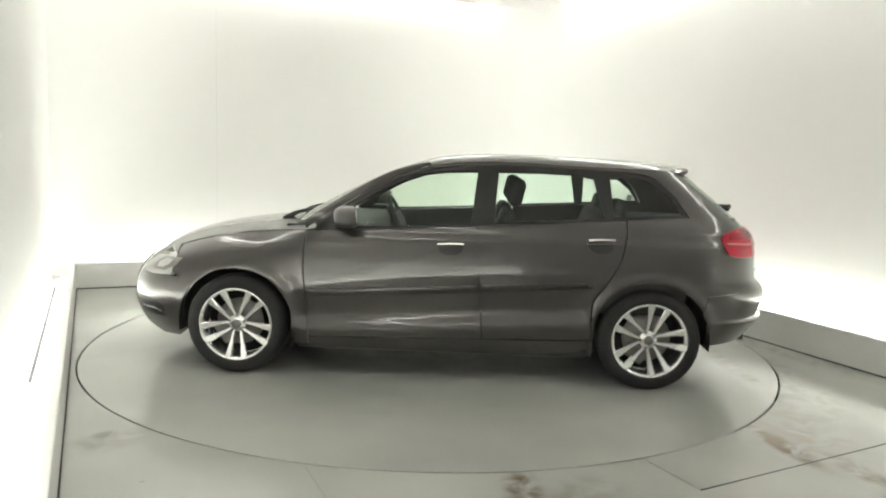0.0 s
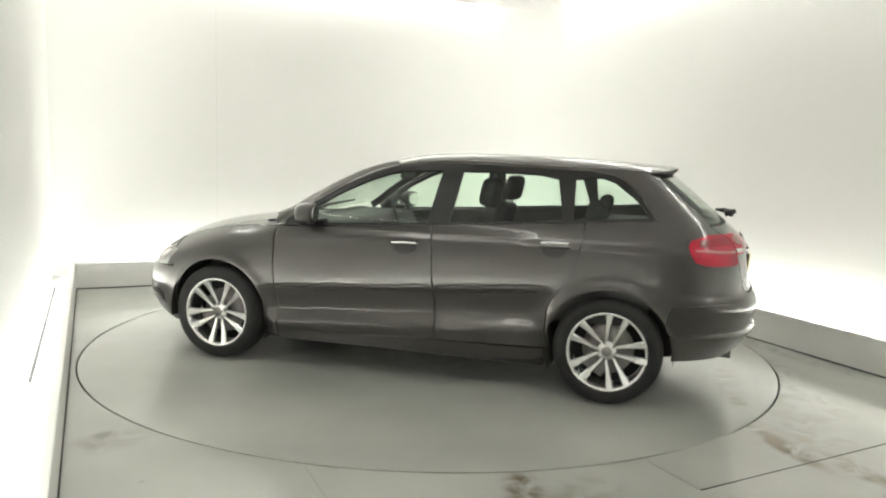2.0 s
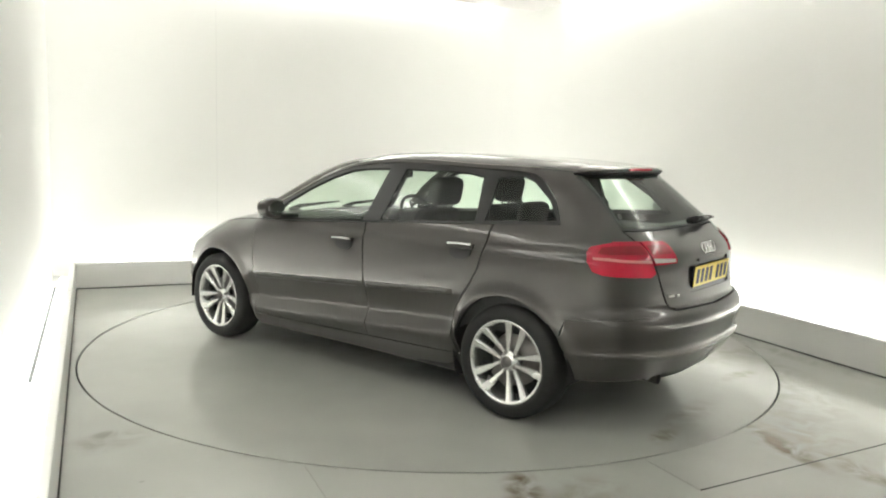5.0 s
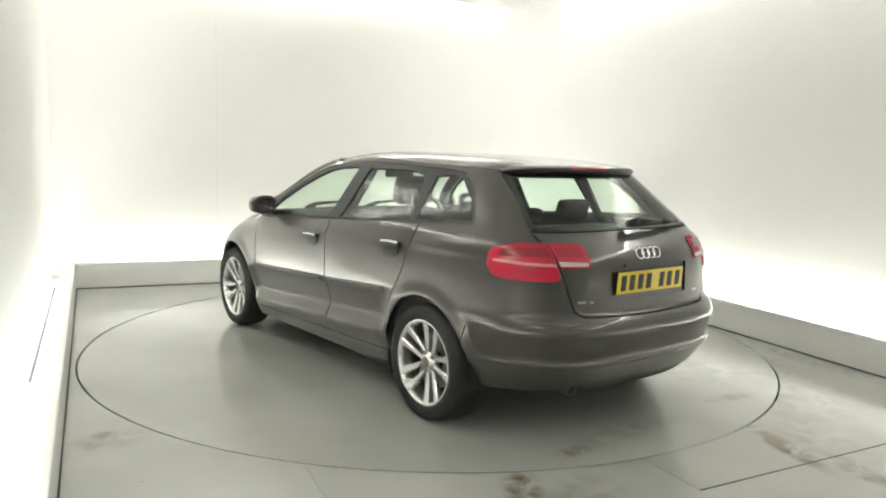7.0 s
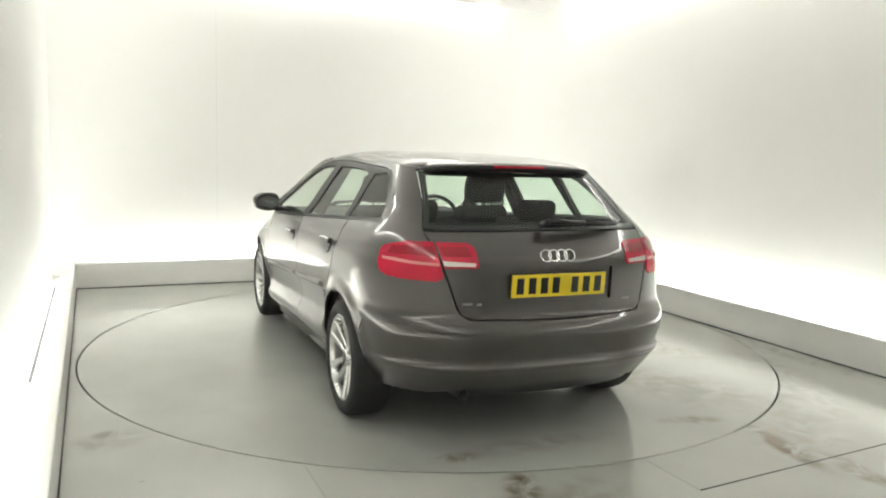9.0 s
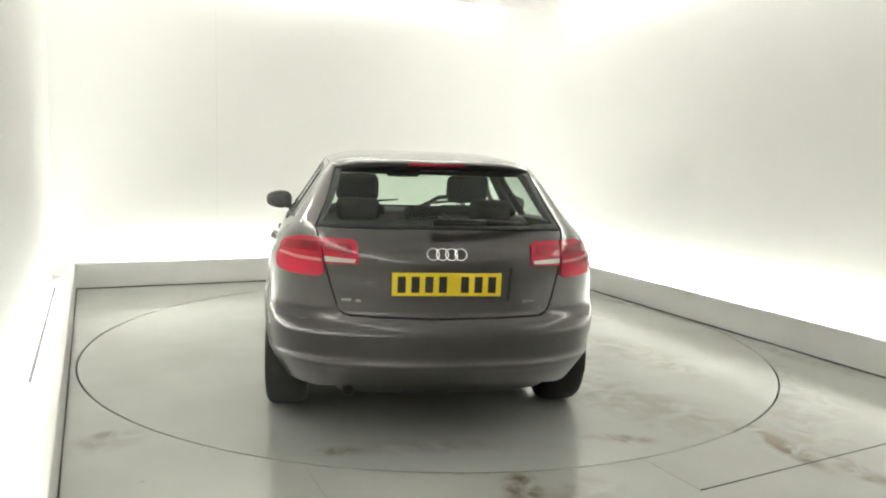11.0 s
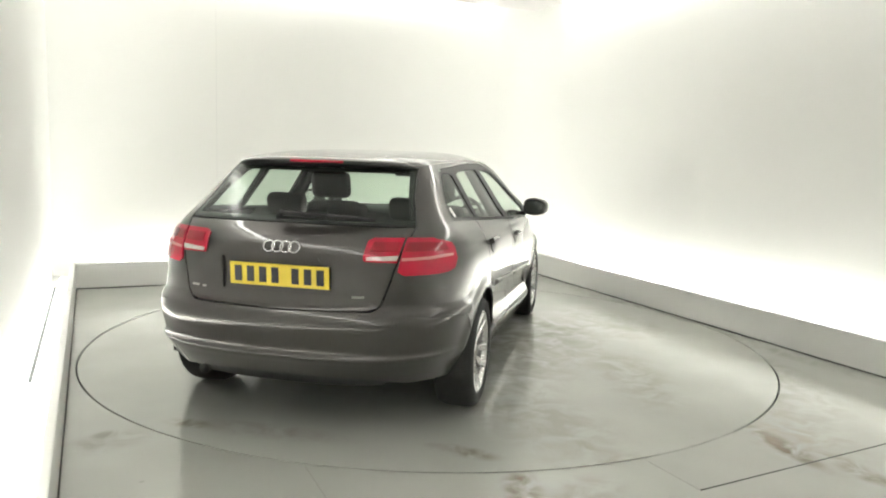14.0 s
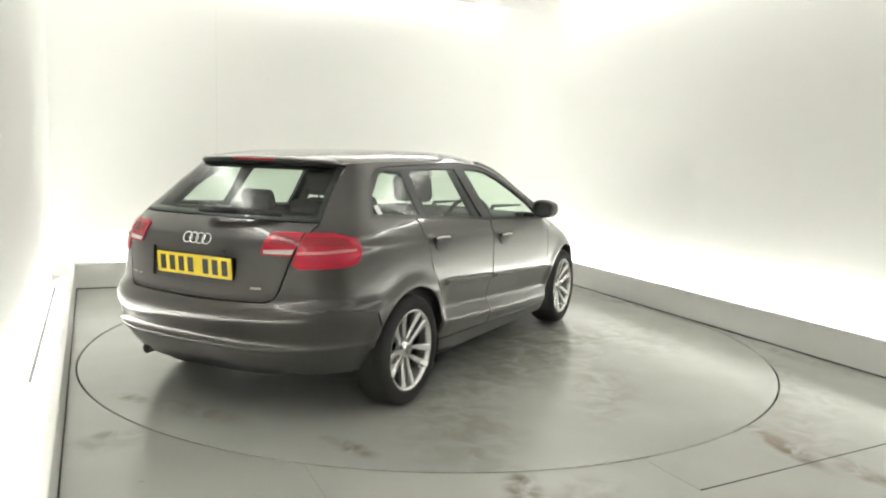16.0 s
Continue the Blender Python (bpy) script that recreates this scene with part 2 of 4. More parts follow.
# dark seal at the foot of the upstands
for name, x0, x1, y0, y1 in (("back", -KERB_U + 0.008, KERB_U - 0.008, KERB_V - 0.007, KERB_V - 0.001), ("right", KERB_U - 0.007, KERB_U - 0.001, FRONT_V, KERB_V - 0.008), ("left", -KERB_U + 0.001, -KERB_U + 0.007, FRONT_V, KERB_V - 0.008)):
    bm = bmesh.new()
    box(bm, x0, x1, y0, y1, -0.002, 0.008)
    setting("trim_" + name, bm, M_SEAL, "thin dark seal along the foot of the upstand", "seal")
for x in (-1.5,):
    bm = bmesh.new()
    box(bm, -0.003, 0.003, -5.0, 0, -0.004, 0.001)
    setting("floor_joint", bm, M_JOINT, "faint filled joint between floor slabs", "joint", ROOM @ pose(x, -math.sqrt((R_TABLE + 0.01) ** 2 - x * x) - 0.01, 0))
# fine upright joint in the back wall
bm = bmesh.new()
box(bm, -0.002, 0.002, -0.001, 0.001, 0.02, CEIL_Z + 0.2)
setting("wall_joint", bm, M_TRAY, "fine upright joint between white wall boards", "joint", ROOM @ pose(-1.13, WV, 0))
# rounded corner between the back and right walls
bm = bmesh.new()
n = 20
lo, hi = [], []
for i in range(n + 1):
    a = math.pi / 2 * i / n
    x, y = WU - COVE + (COVE - 0.001) * math.cos(a), WV - COVE + (COVE - 0.001) * math.sin(a)
    lo.append(bm.verts.new((x, y, 0.0)))
    hi.append(bm.verts.new((x, y, TOP_Z)))
for i in range(n):
    bm.faces.new((lo[i], lo[i + 1], hi[i + 1], hi[i]))
setting("wall_corner", bm, M_WALL, "smooth off-white rounded wall corner", "wall", smooth=True)


from mathutils import geometry as mgeo

# ---- car materials ----
def paint_material():
    m = material("car_paint", PAINT, 0.31, 0.65, 1.0)
    t, b, node = nodes_of(m)
    co = node("TexCoord")
    n = node("TexNoise")
    n.inputs["Scale"].default_value, n.inputs["Detail"].default_value = 900, 2
    t.links.new(co.outputs["Object"], n.inputs["Vector"])
    mix = node("Mix")
    mix.data_type = "RGBA"
    mix.inputs[6].default_value = (*[c * 0.86 for c in PAINT], 1)
    mix.inputs[7].default_value = (*[c * 1.14 for c in PAINT], 1)
    t.links.new(n.outputs["Fac"], mix.inputs[0])
    t.links.new(mix.outputs[2], b.inputs["Base Color"])
    # faint road film
    d = node("TexNoise")
    d.inputs["Scale"].default_value, d.inputs["Detail"].default_value = 5, 6
    t.links.new(co.outputs["Object"], d.inputs["Vector"])
    mr = node("MapRange")
    mr.inputs[3].default_value, mr.inputs[4].default_value = 0.01, 0.06
    t.links.new(d.outputs["Fac"], mr.inputs[0])
    t.links.new(mr.outputs[0], b.inputs["Coat Roughness"])
    return m


def glass_material(name, tint):
    m = bpy.data.materials.new(name)
    m.use_nodes = True
    t = m.node_tree
    t.nodes.remove(t.nodes["Principled BSDF"])
    tr, gl, lw, pw, fr, mx = (t.nodes.new("ShaderNode" + k) for k in ("BsdfTransparent", "BsdfGlossy", "LayerWeight", "Math", "MapRange", "MixShader"))
    tr.inputs[0].default_value = (*tint, 1)
    gl.inputs["Roughness"].default_value = 0.14
    lw.inputs["Blend"].default_value = 0.5
    pw.operation = "POWER"
    pw.inputs[1].default_value = 5.0
    fr.inputs[3].default_value, fr.inputs[4].default_value = 0.05, 1.0
    t.links.new(lw.outputs["Facing"], pw.inputs[0])
    t.links.new(pw.outputs[0], fr.inputs[0])
    t.links.new(fr.outputs[0], mx.inputs[0])
    t.links.new(tr.outputs[0], mx.inputs[1])
    t.links.new(gl.outputs[0], mx.inputs[2])
    t.links.new(mx.outputs[0], t.nodes["Material Output"].inputs[0])
    return m


M_PAINT = paint_material()
M_GLASS = glass_material("car_glass", (0.84, 0.93, 0.85))
M_GLASS_REAR = glass_material("car_glass_rear", (0.80, 0.89, 0.82))
M_TRIM = material("black_trim", (0.009, 0.009, 0.009), 0.42)
M_RUBBER = mottle(material("tyre_rubber", rough=0.75), (0.011, 0.011, 0.011), (0.024, 0.0235, 0.023), 14, bump=0.3, bump_scale=220)
M_ALLOY = mottle(material("alloy", rough=0.25, metal=0.85), (0.74, 0.74, 0.735), (0.82, 0.82, 0.81), 8, rough=(0.2, 0.32))
M_DISC = material("brake_disc", (0.25, 0.24, 0.23), 0.4, 0.9)
M_PIPE = material("sooty_steel", (0.06, 0.057, 0.052), 0.5, 0.7)
M_CHROME = material("chrome", (0.82, 0.82, 0.82), 0.12, 1.0)
M_RED = material("red_lens", (0.40, 0.009, 0.03), 0.16, 0, 0.2)
M_RED2 = material("dark_red_lens", (0.24, 0.006, 0.017), 0.15, 0, 0.2)
M_CLEAR = material("clear_lens", (0.50, 0.44, 0.43), 0.12, 0, 1.0)
M_LENS = material("headlight_lens", (0.50, 0.50, 0.49), 0.15, 0, 1.0)
M_PINK = material("pale_red_lens", (0.52, 0.17, 0.18), 0.2)
M_PLATE = material("yellow_plate", (0.64, 0.475, 0.018), 0.35)
M_INK = material("black_ink", (0.015, 0.015, 0.015), 0.5)
M_FABRIC = mottle(material("seat_cloth", rough=0.9), (0.02, 0.02, 0.02), (0.045, 0.044, 0.043), 60, bump=0.3, bump_scale=400)
M_PLASTIC = mottle(material("dash_plastic", rough=0.6), (0.022, 0.022, 0.023), (0.04, 0.04, 0.04), 40, bump=0.2, bump_scale=300)
M_LINER = material("headlining", (0.42, 0.41, 0.38), 0.9)
M_PAPER = material("white_paper", (0.8, 0.8, 0.79), 0.6)
M_UNDER = mottle(material("underbody", rough=0.8), (0.012, 0.012, 0.012), (0.03, 0.028, 0.026), 9)


# ---- car body surface ----
def curve(*pts):
    """Smooth (monotone cubic) function through the points."""
    xs, ys = np.array([p[0] for p in pts]), np.array([p[1] for p in pts])
    d = np.diff(ys) / np.diff(xs)
    m = np.concatenate([[d[0]], (d[:-1] + d[1:]) / 2, [d[-1]]])
    for i in range(len(d)):
        if i and d[i - 1] * d[i] <= 0:
            m[i] = 0
    for i in range(len(d)):
        if d[i] == 0:
            m[i] = m[i + 1] = 0
        else:
            a, b = m[i] / d[i], m[i + 1] / d[i]
            k = a * a + b * b
            if k > 9:
                m[i], m[i + 1] = 3 * a / k ** 0.5 * d[i], 3 * b / k ** 0.5 * d[i]
    xs, ys, m = xs.tolist(), ys.tolist(), m.tolist()

    def f(x):
        if x <= xs[0]:
            return ys[0] + m[0] * (x - xs[0])
        if x >= xs[-1]:
            return ys[-1] + m[-1] * (x - xs[-1])
        i = 0
        while x > xs[i + 1]:
            i += 1
        h = xs[i + 1] - xs[i]
        s = (x - xs[i]) / h
        return (ys[i] * (1 + 2 * s) * (1 - s) ** 2 + h * m[i] * s * (1 - s) ** 2
                + ys[i + 1] * s * s * (3 - 2 * s) + h * m[i + 1] * s * s * (s - 1))
    return f


UPPER = ((0.66, 0.8865), (0.72, 0.8845), (0.80, 0.881), (0.87, 0.875), (0.905, 0.868), (0.93, 0.855), (0.97, 0.845), (1.01, 0.83), (1.07, 0.785),
         (1.15, 0.733), (1.25, 0.668), (1.32, 0.619), (1.36, 0.587), (1.40, 0.55))
WIDTH = curve((0.15, 0.80), (0.22, 0.832), (0.265, 0.858), (0.30, 0.874), (0.333, 0.885), (0.352, 0.886), (0.375, 0.877), (0.41, 0.858), (0.44, 0.847), (0.50, 0.854), (0.56, 0.870), (0.605, 0.887), *UPPER)
END_WIDTH = curve((0.15, 0.75), (0.22, 0.785), (0.30, 0.822), (0.40, 0.855), (0.50, 0.873), (0.60, 0.881), *UPPER)
TAIL_X = curve((0.15, 1.93), (0.22, 1.985), (0.30, 2.046), (0.36, 2.088), (0.40, 2.114), (0.425, 2.132), (0.436, 2.135), (0.458, 2.117), (0.50, 2.125), (0.545, 2.139), (0.58, 2.144), (0.61, 2.137),
               (0.64, 2.119), (0.66, 2.097), (0.675, 2.083), (0.70, 2.078), (0.80, 2.066), (0.88, 2.058), (0.95, 2.035), (1.0, 1.985), (1.05, 1.925), (1.14, 1.815),
               (1.24, 1.697), (1.31, 1.612), (1.37, 1.54))
NOSE_X = curve((0.15, 2.06), (0.22, 2.14), (0.30, 2.18), (0.40, 2.20), (0.50, 2.19), (0.60, 2.15), (0.70, 2.06), (0.78, 1.95), (0.85, 1.85), (0.95, 1.75))
TAIL_A = curve((0.2, 0.70), (0.88, 0.70), (0.95, 0.64), (1.0, 0.52), (1.07, 0.36), (1.2, 0.31), (1.35, 0.28))
TAIL_N, NOSE_A, NOSE_N = 2.9, 0.86, 2.5
WING_TOP = curve((0.70, 0.955), (0.86, 0.928), (0.95, 0.919), (1.22, 0.892), (1.414, 0.862), (1.60, 0.818), (1.73, 0.777), (1.9, 0.71), (2.1, 0.63))
BELT = curve((-1.51, 1.072), (-1.13, 1.049), (-0.80, 1.029), (-0.465, 1.008), (-0.12, 0.984), (0.228, 0.963), (0.51, 0.944), (0.86, 0.928))
RAIL = curve((-1.60, 1.338), (-1.45, 1.351), (-1.30, 1.359), (-1.15, 1.363), (-0.80, 1.369), (-0.44, 1.382), (-0.25, 1.380), (-0.08, 1.369), (0.10, 1.342),
             (0.28, 1.286), (0.46, 1.192), (0.65, 1.075), (0.80, 0.972), (0.86, 0.928))
ROOF_C = curve((-1.62, 1.370), (-1.45, 1.389), (-1.2, 1.409), (-0.9, 1.421), (-0.434, 1.428), (-0.2, 1.423), (0.0, 1.407), (0.12, 1.385), (0.3, 1.335))
AX, WHEEL_R, ARCH_R = 1.289, 0.315, 0.362


def smooth01(a, b, x):
    s = min(1, max(0, (x - a) / (b - a)))
    return s * s * (3 - 2 * s)


def half_width(x, z):
    # the lower creases rise towards the tail, and fade out on the bumpers
    w = WIDTH(z + 0.06 * min(1.0, max(-1.0, x)) * smooth01(0.82, 0.62, z))
    w += (END_WIDTH(z) - w) * smooth01(0.82, 1.02, abs(x))
    if x < -0.2:
        w *= 1 - (0.012 + 0.044 * smooth01(0.88, 1.15, z)) * ((-x - 0.2) / 1.15) ** 2
    if x < -1.5:
        w -= 0.02 * smooth01(-1.6, -2.0, x) * smooth01(0.43, 0.24, z)
    if x > 0:
        w *= 1 - 0.055 * smooth01(0.97, 1.2, z) * (x / 0.8) ** 2
    if x > 0.3:
        w *= 1 - 0.02 * ((x - 0.3) / 1.0) ** 2
    if x > 0.7:
        top = WING_TOP(x)
        s = min(1.15, max(0, (z - top + 0.21) / 0.21))
        w -= 0.125 * s ** 2.6 * smooth01(0.72, 1.15, x)
    for c in (-AX, AX):
        r = math.hypot(x - c, z - WHEEL_R)
        if z > 0.12:
            w += 0.017 * math.exp(-((r - 0.372) / 0.045) ** 2) * smooth01(0.27, 0.47, z)
    # shoulder crease above the handles
    w += 0.0028 * math.exp(-((z - (0.893 - 0.05 * x)) / 0.02) ** 2) * smooth01(1.2, 0.9, x) * smooth01(-1.9, -1.7, x)
    return w


def tail(q, z, off=0.0):
    """Point of the skin: q 0 at the tail's middle, 1 where the straight side begins, then metres forward. Negative q: right side."""
    sg, k = (1 if q >= 0 else -1), abs(q)
    ta = TAIL_A(z)
    base = TAIL_X(z) - ta
    if k < 1:
        c, s = math.cos(k * math.pi / 2), math.sin(k * math.pi / 2)
        r = (c ** TAIL_N + s ** TAIL_N) ** (-1 / TAIL_N)
        x, y = -base - ta * c * r, s * r
    else:
        x, y = -base + k - 1, 1.0
    return Vector((x, sg * y * half_width(x, z), z))


def nose(q, z):
    sg, k = (1 if q >= 0 else -1), abs(q)
    base = NOSE_X(z) - NOSE_A
    if k < 1:
        c, s = math.cos(k * math.pi / 2), math.sin(k * math.pi / 2)
        r = (c ** NOSE_N + s ** NOSE_N) ** (-1 / NOSE_N)
        x, y = base + NOSE_A * c * r, s * r
    else:
        x, y = base - k + 1, 1.0
    return Vector((x, sg * y * half_width(x, z), z))


def find_q(fn, axis, value, z):
    """The q at which the skin has that x (or y) at height z."""
    lo, hi = (0.0, 4.2) if axis == 0 else (0.0, 1.0)
    rising = fn(hi, z)[axis] > fn(lo, z)[axis]
    for _ in range(28):
        mid = (lo + hi) / 2
        if (fn(mid, z)[axis] < value) == rising:
            lo = mid
        else:
            hi = mid
    return (lo + hi) / 2


def trace(fn, pts, step):
    """Outline in (q, z) through points ('x', x, z) or ('y', y, z), closed, with no edge longer than step."""
    out = []
    n = len(pts)
    for i in range(n):
        (k0, a0, z0), (k1, a1, z1) = pts[i], pts[(i + 1) % n]
        m = max(1, math.ceil(math.hypot(a1 - a0 if k0 == k1 else 0.3, z1 - z0) / step))
        if k0 == k1:
            for j in range(m):
                a, z = a0 + (a1 - a0) * j / m, z0 + (z1 - z0) * j / m
                if k0 == "y":
                    q = math.copysign(find_q(fn, 1, abs(a), z), a)
                elif k0 == "q":
                    q = a
                else:
                    q = find_q(fn, 0, a, z)
                out.append((q, z))
        else:
            q0 = find_q(fn, 0 if k0 == "x" else 1, abs(a0) if k0 == "y" else a0, z0)
            q1 = find_q(fn, 0 if k1 == "x" else 1, abs(a1) if k1 == "y" else a1, z1)
            out += [(q0 + (q1 - q0) * j / m, z0 + (z1 - z0) * j / m) for j in range(m)]
    return out


def inside(p, loop):
    hit = False
    x, y = p
    for i in range(len(loop)):
        (x0, y0), (x1, y1) = loop[i - 1], loop[i]
        if (y0 > y) != (y1 > y) and x < x0 + (y - y0) / (y1 - y0) * (x1 - x0):
            hit = not hit
    return hit


def shrink(loop, gap):
    area = sum(loop[i - 1][0] * loop[i][1] - loop[i][0] * loop[i - 1][1] for i in range(len(loop)))
    sg = 1 if area > 0 else -1
    out = []
    for i, (x, y) in enumerate(loop):
        a, b = loop[i - 1], loop[(i + 1) % len(loop)]
        dx, dy = b[0] - a[0], b[1] - a[1]
        k = math.hypot(dx, dy) or 1
        out.append((x - sg * dy / k * gap, y + sg * dx / k * gap))
    return out


def skin_mesh(fn, outline, holes, step, gap, depth, off, side):
    """Mesh of a panel of the skin fn with turned-in edges; side -1 mirrors it to the car's right."""
    loops = [shrink(outline, gap)] + [shrink(h, -gap * 0.5) for h in holes]
    pts, edges = [], []
    for lp in loops:
        k = len(pts)
        pts += lp
        edges += [(k + i, k + (i + 1) % len(lp)) for i in range(len(lp))]
    rim = len(pts)
    xs, ys = [p[0] for p in loops[0]], [p[1] for p in loops[0]]
    near = np.array(pts)
    gx = max(1, int((max(xs) - min(xs)) / step))
    gy = max(1, int((max(ys) - min(ys)) / step))
    for i in range(gx + 1):
        for j in range(gy + 1):
            p = (min(xs) + (max(xs) - min(xs)) * (i + 0.5 * (j % 2)) / (gx + 0.5), min(ys) + (max(ys) - min(ys)) * j / gy)
            if inside(p, loops[0]) and not any(inside(p, h) for h in loops[1:]) and ((near[:rim] - p) ** 2).sum(1).min() > (0.5 * step) ** 2:
                pts.append(p)
    vs, _, faces, origin, *_ = mgeo.delaunay_2d_cdt([Vector(p) for p in pts], edges, [], 0, 1e-6)
    tris = []
    for f in faces:
        c = sum((vs[i] for i in f), Vector((0, 0))) / len(f)
        if inside(c, loops[0]) and not any(inside(c, h) for h in loops[1:]):
            tris.append(list(f))

    def at(q, z):
        e = 0.004
        p = fn(q, z)
        n = (fn(q + e, z) - fn(q - e, z)).cross(fn(q, z + e) - fn(q, z - e)).normalized()
        if n.dot(Vector((p.x * 0.4, p.y, (p.z - 0.65) * 0.8))) < 0:
            n = -n
        p = p + n * off
        return (Vector((p.x, side * p.y, p.z)), Vector((n.x, side * n.y, n.z)))
    both = [at(v.x, v.y) for v in vs]
    co, nr = [b[0] for b in both], [b[1] for b in both]
    index = {}
    for i, o in enumerate(origin):
        for k in o:
            index[k] = i
    out_faces, normals = [], []
    for f in tris:
        n = (co[f[1]] - co[f[0]]).cross(co[f[2]] - co[f[0]])
        if n.dot(nr[f[0]]) < 0:
            f = f[::-1]
        out_faces.append(f)
        normals += [nr[i] for i in f]
    if depth:
        k0 = 0
        for lp in loops:
            ids = [index.get(k0 + i) for i in range(len(lp))]
            k0 += len(lp)
            ids = [i for i in ids if i is not None]
            base = len(co)
            co += [co[i].copy() for i in ids] + [co[i] - nr[i] * depth for i in ids]
            m = len(ids)
            mid = sum((co[i] for i in ids), Vector()) / m
            for i in range(m):
                j = (i + 1) % m
                f = [base + i, base + j, base + m + j, base + m + i]
                n = (co[f[1]] - co[f[0]]).cross(co[f[3]] - co[f[0]])
                if n.length < 1e-9:
                    n = Vector((0, 0, 1))
                n.normalize()
                out_faces.append(f)
                normals += [n] * 4
    me = bpy.data.meshes.new("panel")
    me.from_pydata(co, [], out_faces)
    for p in me.polygons:
        p.use_smooth = True
    me.normals_split_custom_set(normals)
    return me


def panel(name, fn, pts, mat, parent, holes=(), step=0.028, gap=0.0019, depth=0.015, off=0.0, side=1, label=""):
    me = skin_mesh(fn, trace(fn, pts, step * 0.6), [trace(fn, h, step * 0.6) for h in holes], step, gap, depth, off, side)
    me.materials.append(mat)
    ob = new(name, me)
    ob.parent = parent
    if label:
        ob["label"] = label
    return ob


def X(*pts):
    return [("x", *p) for p in pts]


def Y(*pts):
    return [("y", *p) for p in pts]


def along(f, x0, x1, n, dz=0.0):
    return [(x0 + (x1 - x0) * i / n, f(x0 + (x1 - x0) * i / n) + dz) for i in range(n + 1)]


def arc(cx, a0, a1, n=18, r=ARCH_R):
    return [(cx + r * math.cos(radians(a0 + (a1 - a0) * i / n)), WHEEL_R + r * math.sin(radians(a0 + (a1 - a0) * i / n))) for i in range(n + 1)]


def rub_strip(x0, x1, parent, side):
    """A moulded strip along a door: chamfered top, flat face, tapered foot."""
    section = ((0.004, -0.002), (0.001, 0.011), (-0.007, 0.0165), (-0.022, 0.0165), (-0.031, 0.012), (-0.036, -0.002))
    bm = bmesh.new()
    rows = []
    n = 24
    for i in range(n + 1):
        f = i / n
        x = x0 + (x1 - x0) * f
        thin = 1 - 0.9 * max(0.0, 1 - f * 40, 1 - (1 - f) * 40)
        top = 0.606 - 0.068 * x
        row = []
        for dz, out in section:
            p = tail(find_q(tail, 0, x, top + dz), top + dz)
            row.append(bm.verts.new((p.x, side * (p.y + out * thin), p.z)))
        rows.append(row)
    for p, q in zip(rows, rows[1:]):
        for j in range(len(section) - 1):
            bm.faces.new((p[j], p[j + 1], q[j + 1], q[j]))
    bm.faces.new(rows[0])
    bm.faces.new(rows[-1])
    return part("rub_strip", bm, M_PAINT, parent, "body-coloured rub strip")


car = tagged(new("car"), "dark taupe-grey metallic five-door hatchback parked on the turntable", "car")

FRONT_GLASS = [(0.655, 0.958), (0.595, 1.066), (0.449, 1.158), (0.267, 1.243), (0.124, 1.292), (0.0, 1.309), (-0.202, 1.318), (-0.168, 0.998), (0.25, 0.974)]
REAR_GLASS = [(-0.335, 1.32), (-0.60, 1.322), (-0.82, 1.316), (-0.93, 1.296), (-0.99, 1.055), (-0.65, 1.034), (-0.31, 1.011)]
QUARTER_GLASS = [(-1.035, 1.298), (-1.19, 1.312), (-1.26, 1.29), (-1.40, 1.19), (-1.478, 1.09), (-1.25, 1.074), (-1.05, 1.062)]
DLO_TOP = [(-1.505, 1.078), (-1.43, 1.20), (-1.33, 1.29), (-1.26, 1.322), (-1.15, 1.335), (-0.80, 1.347), (-0.44, 1.358), (-0.25, 1.357), (-0.08, 1.347), (0.10, 1.322),
           (0.28, 1.268), (0.46, 1.177), (0.64, 1.068), (0.79, 0.955)]

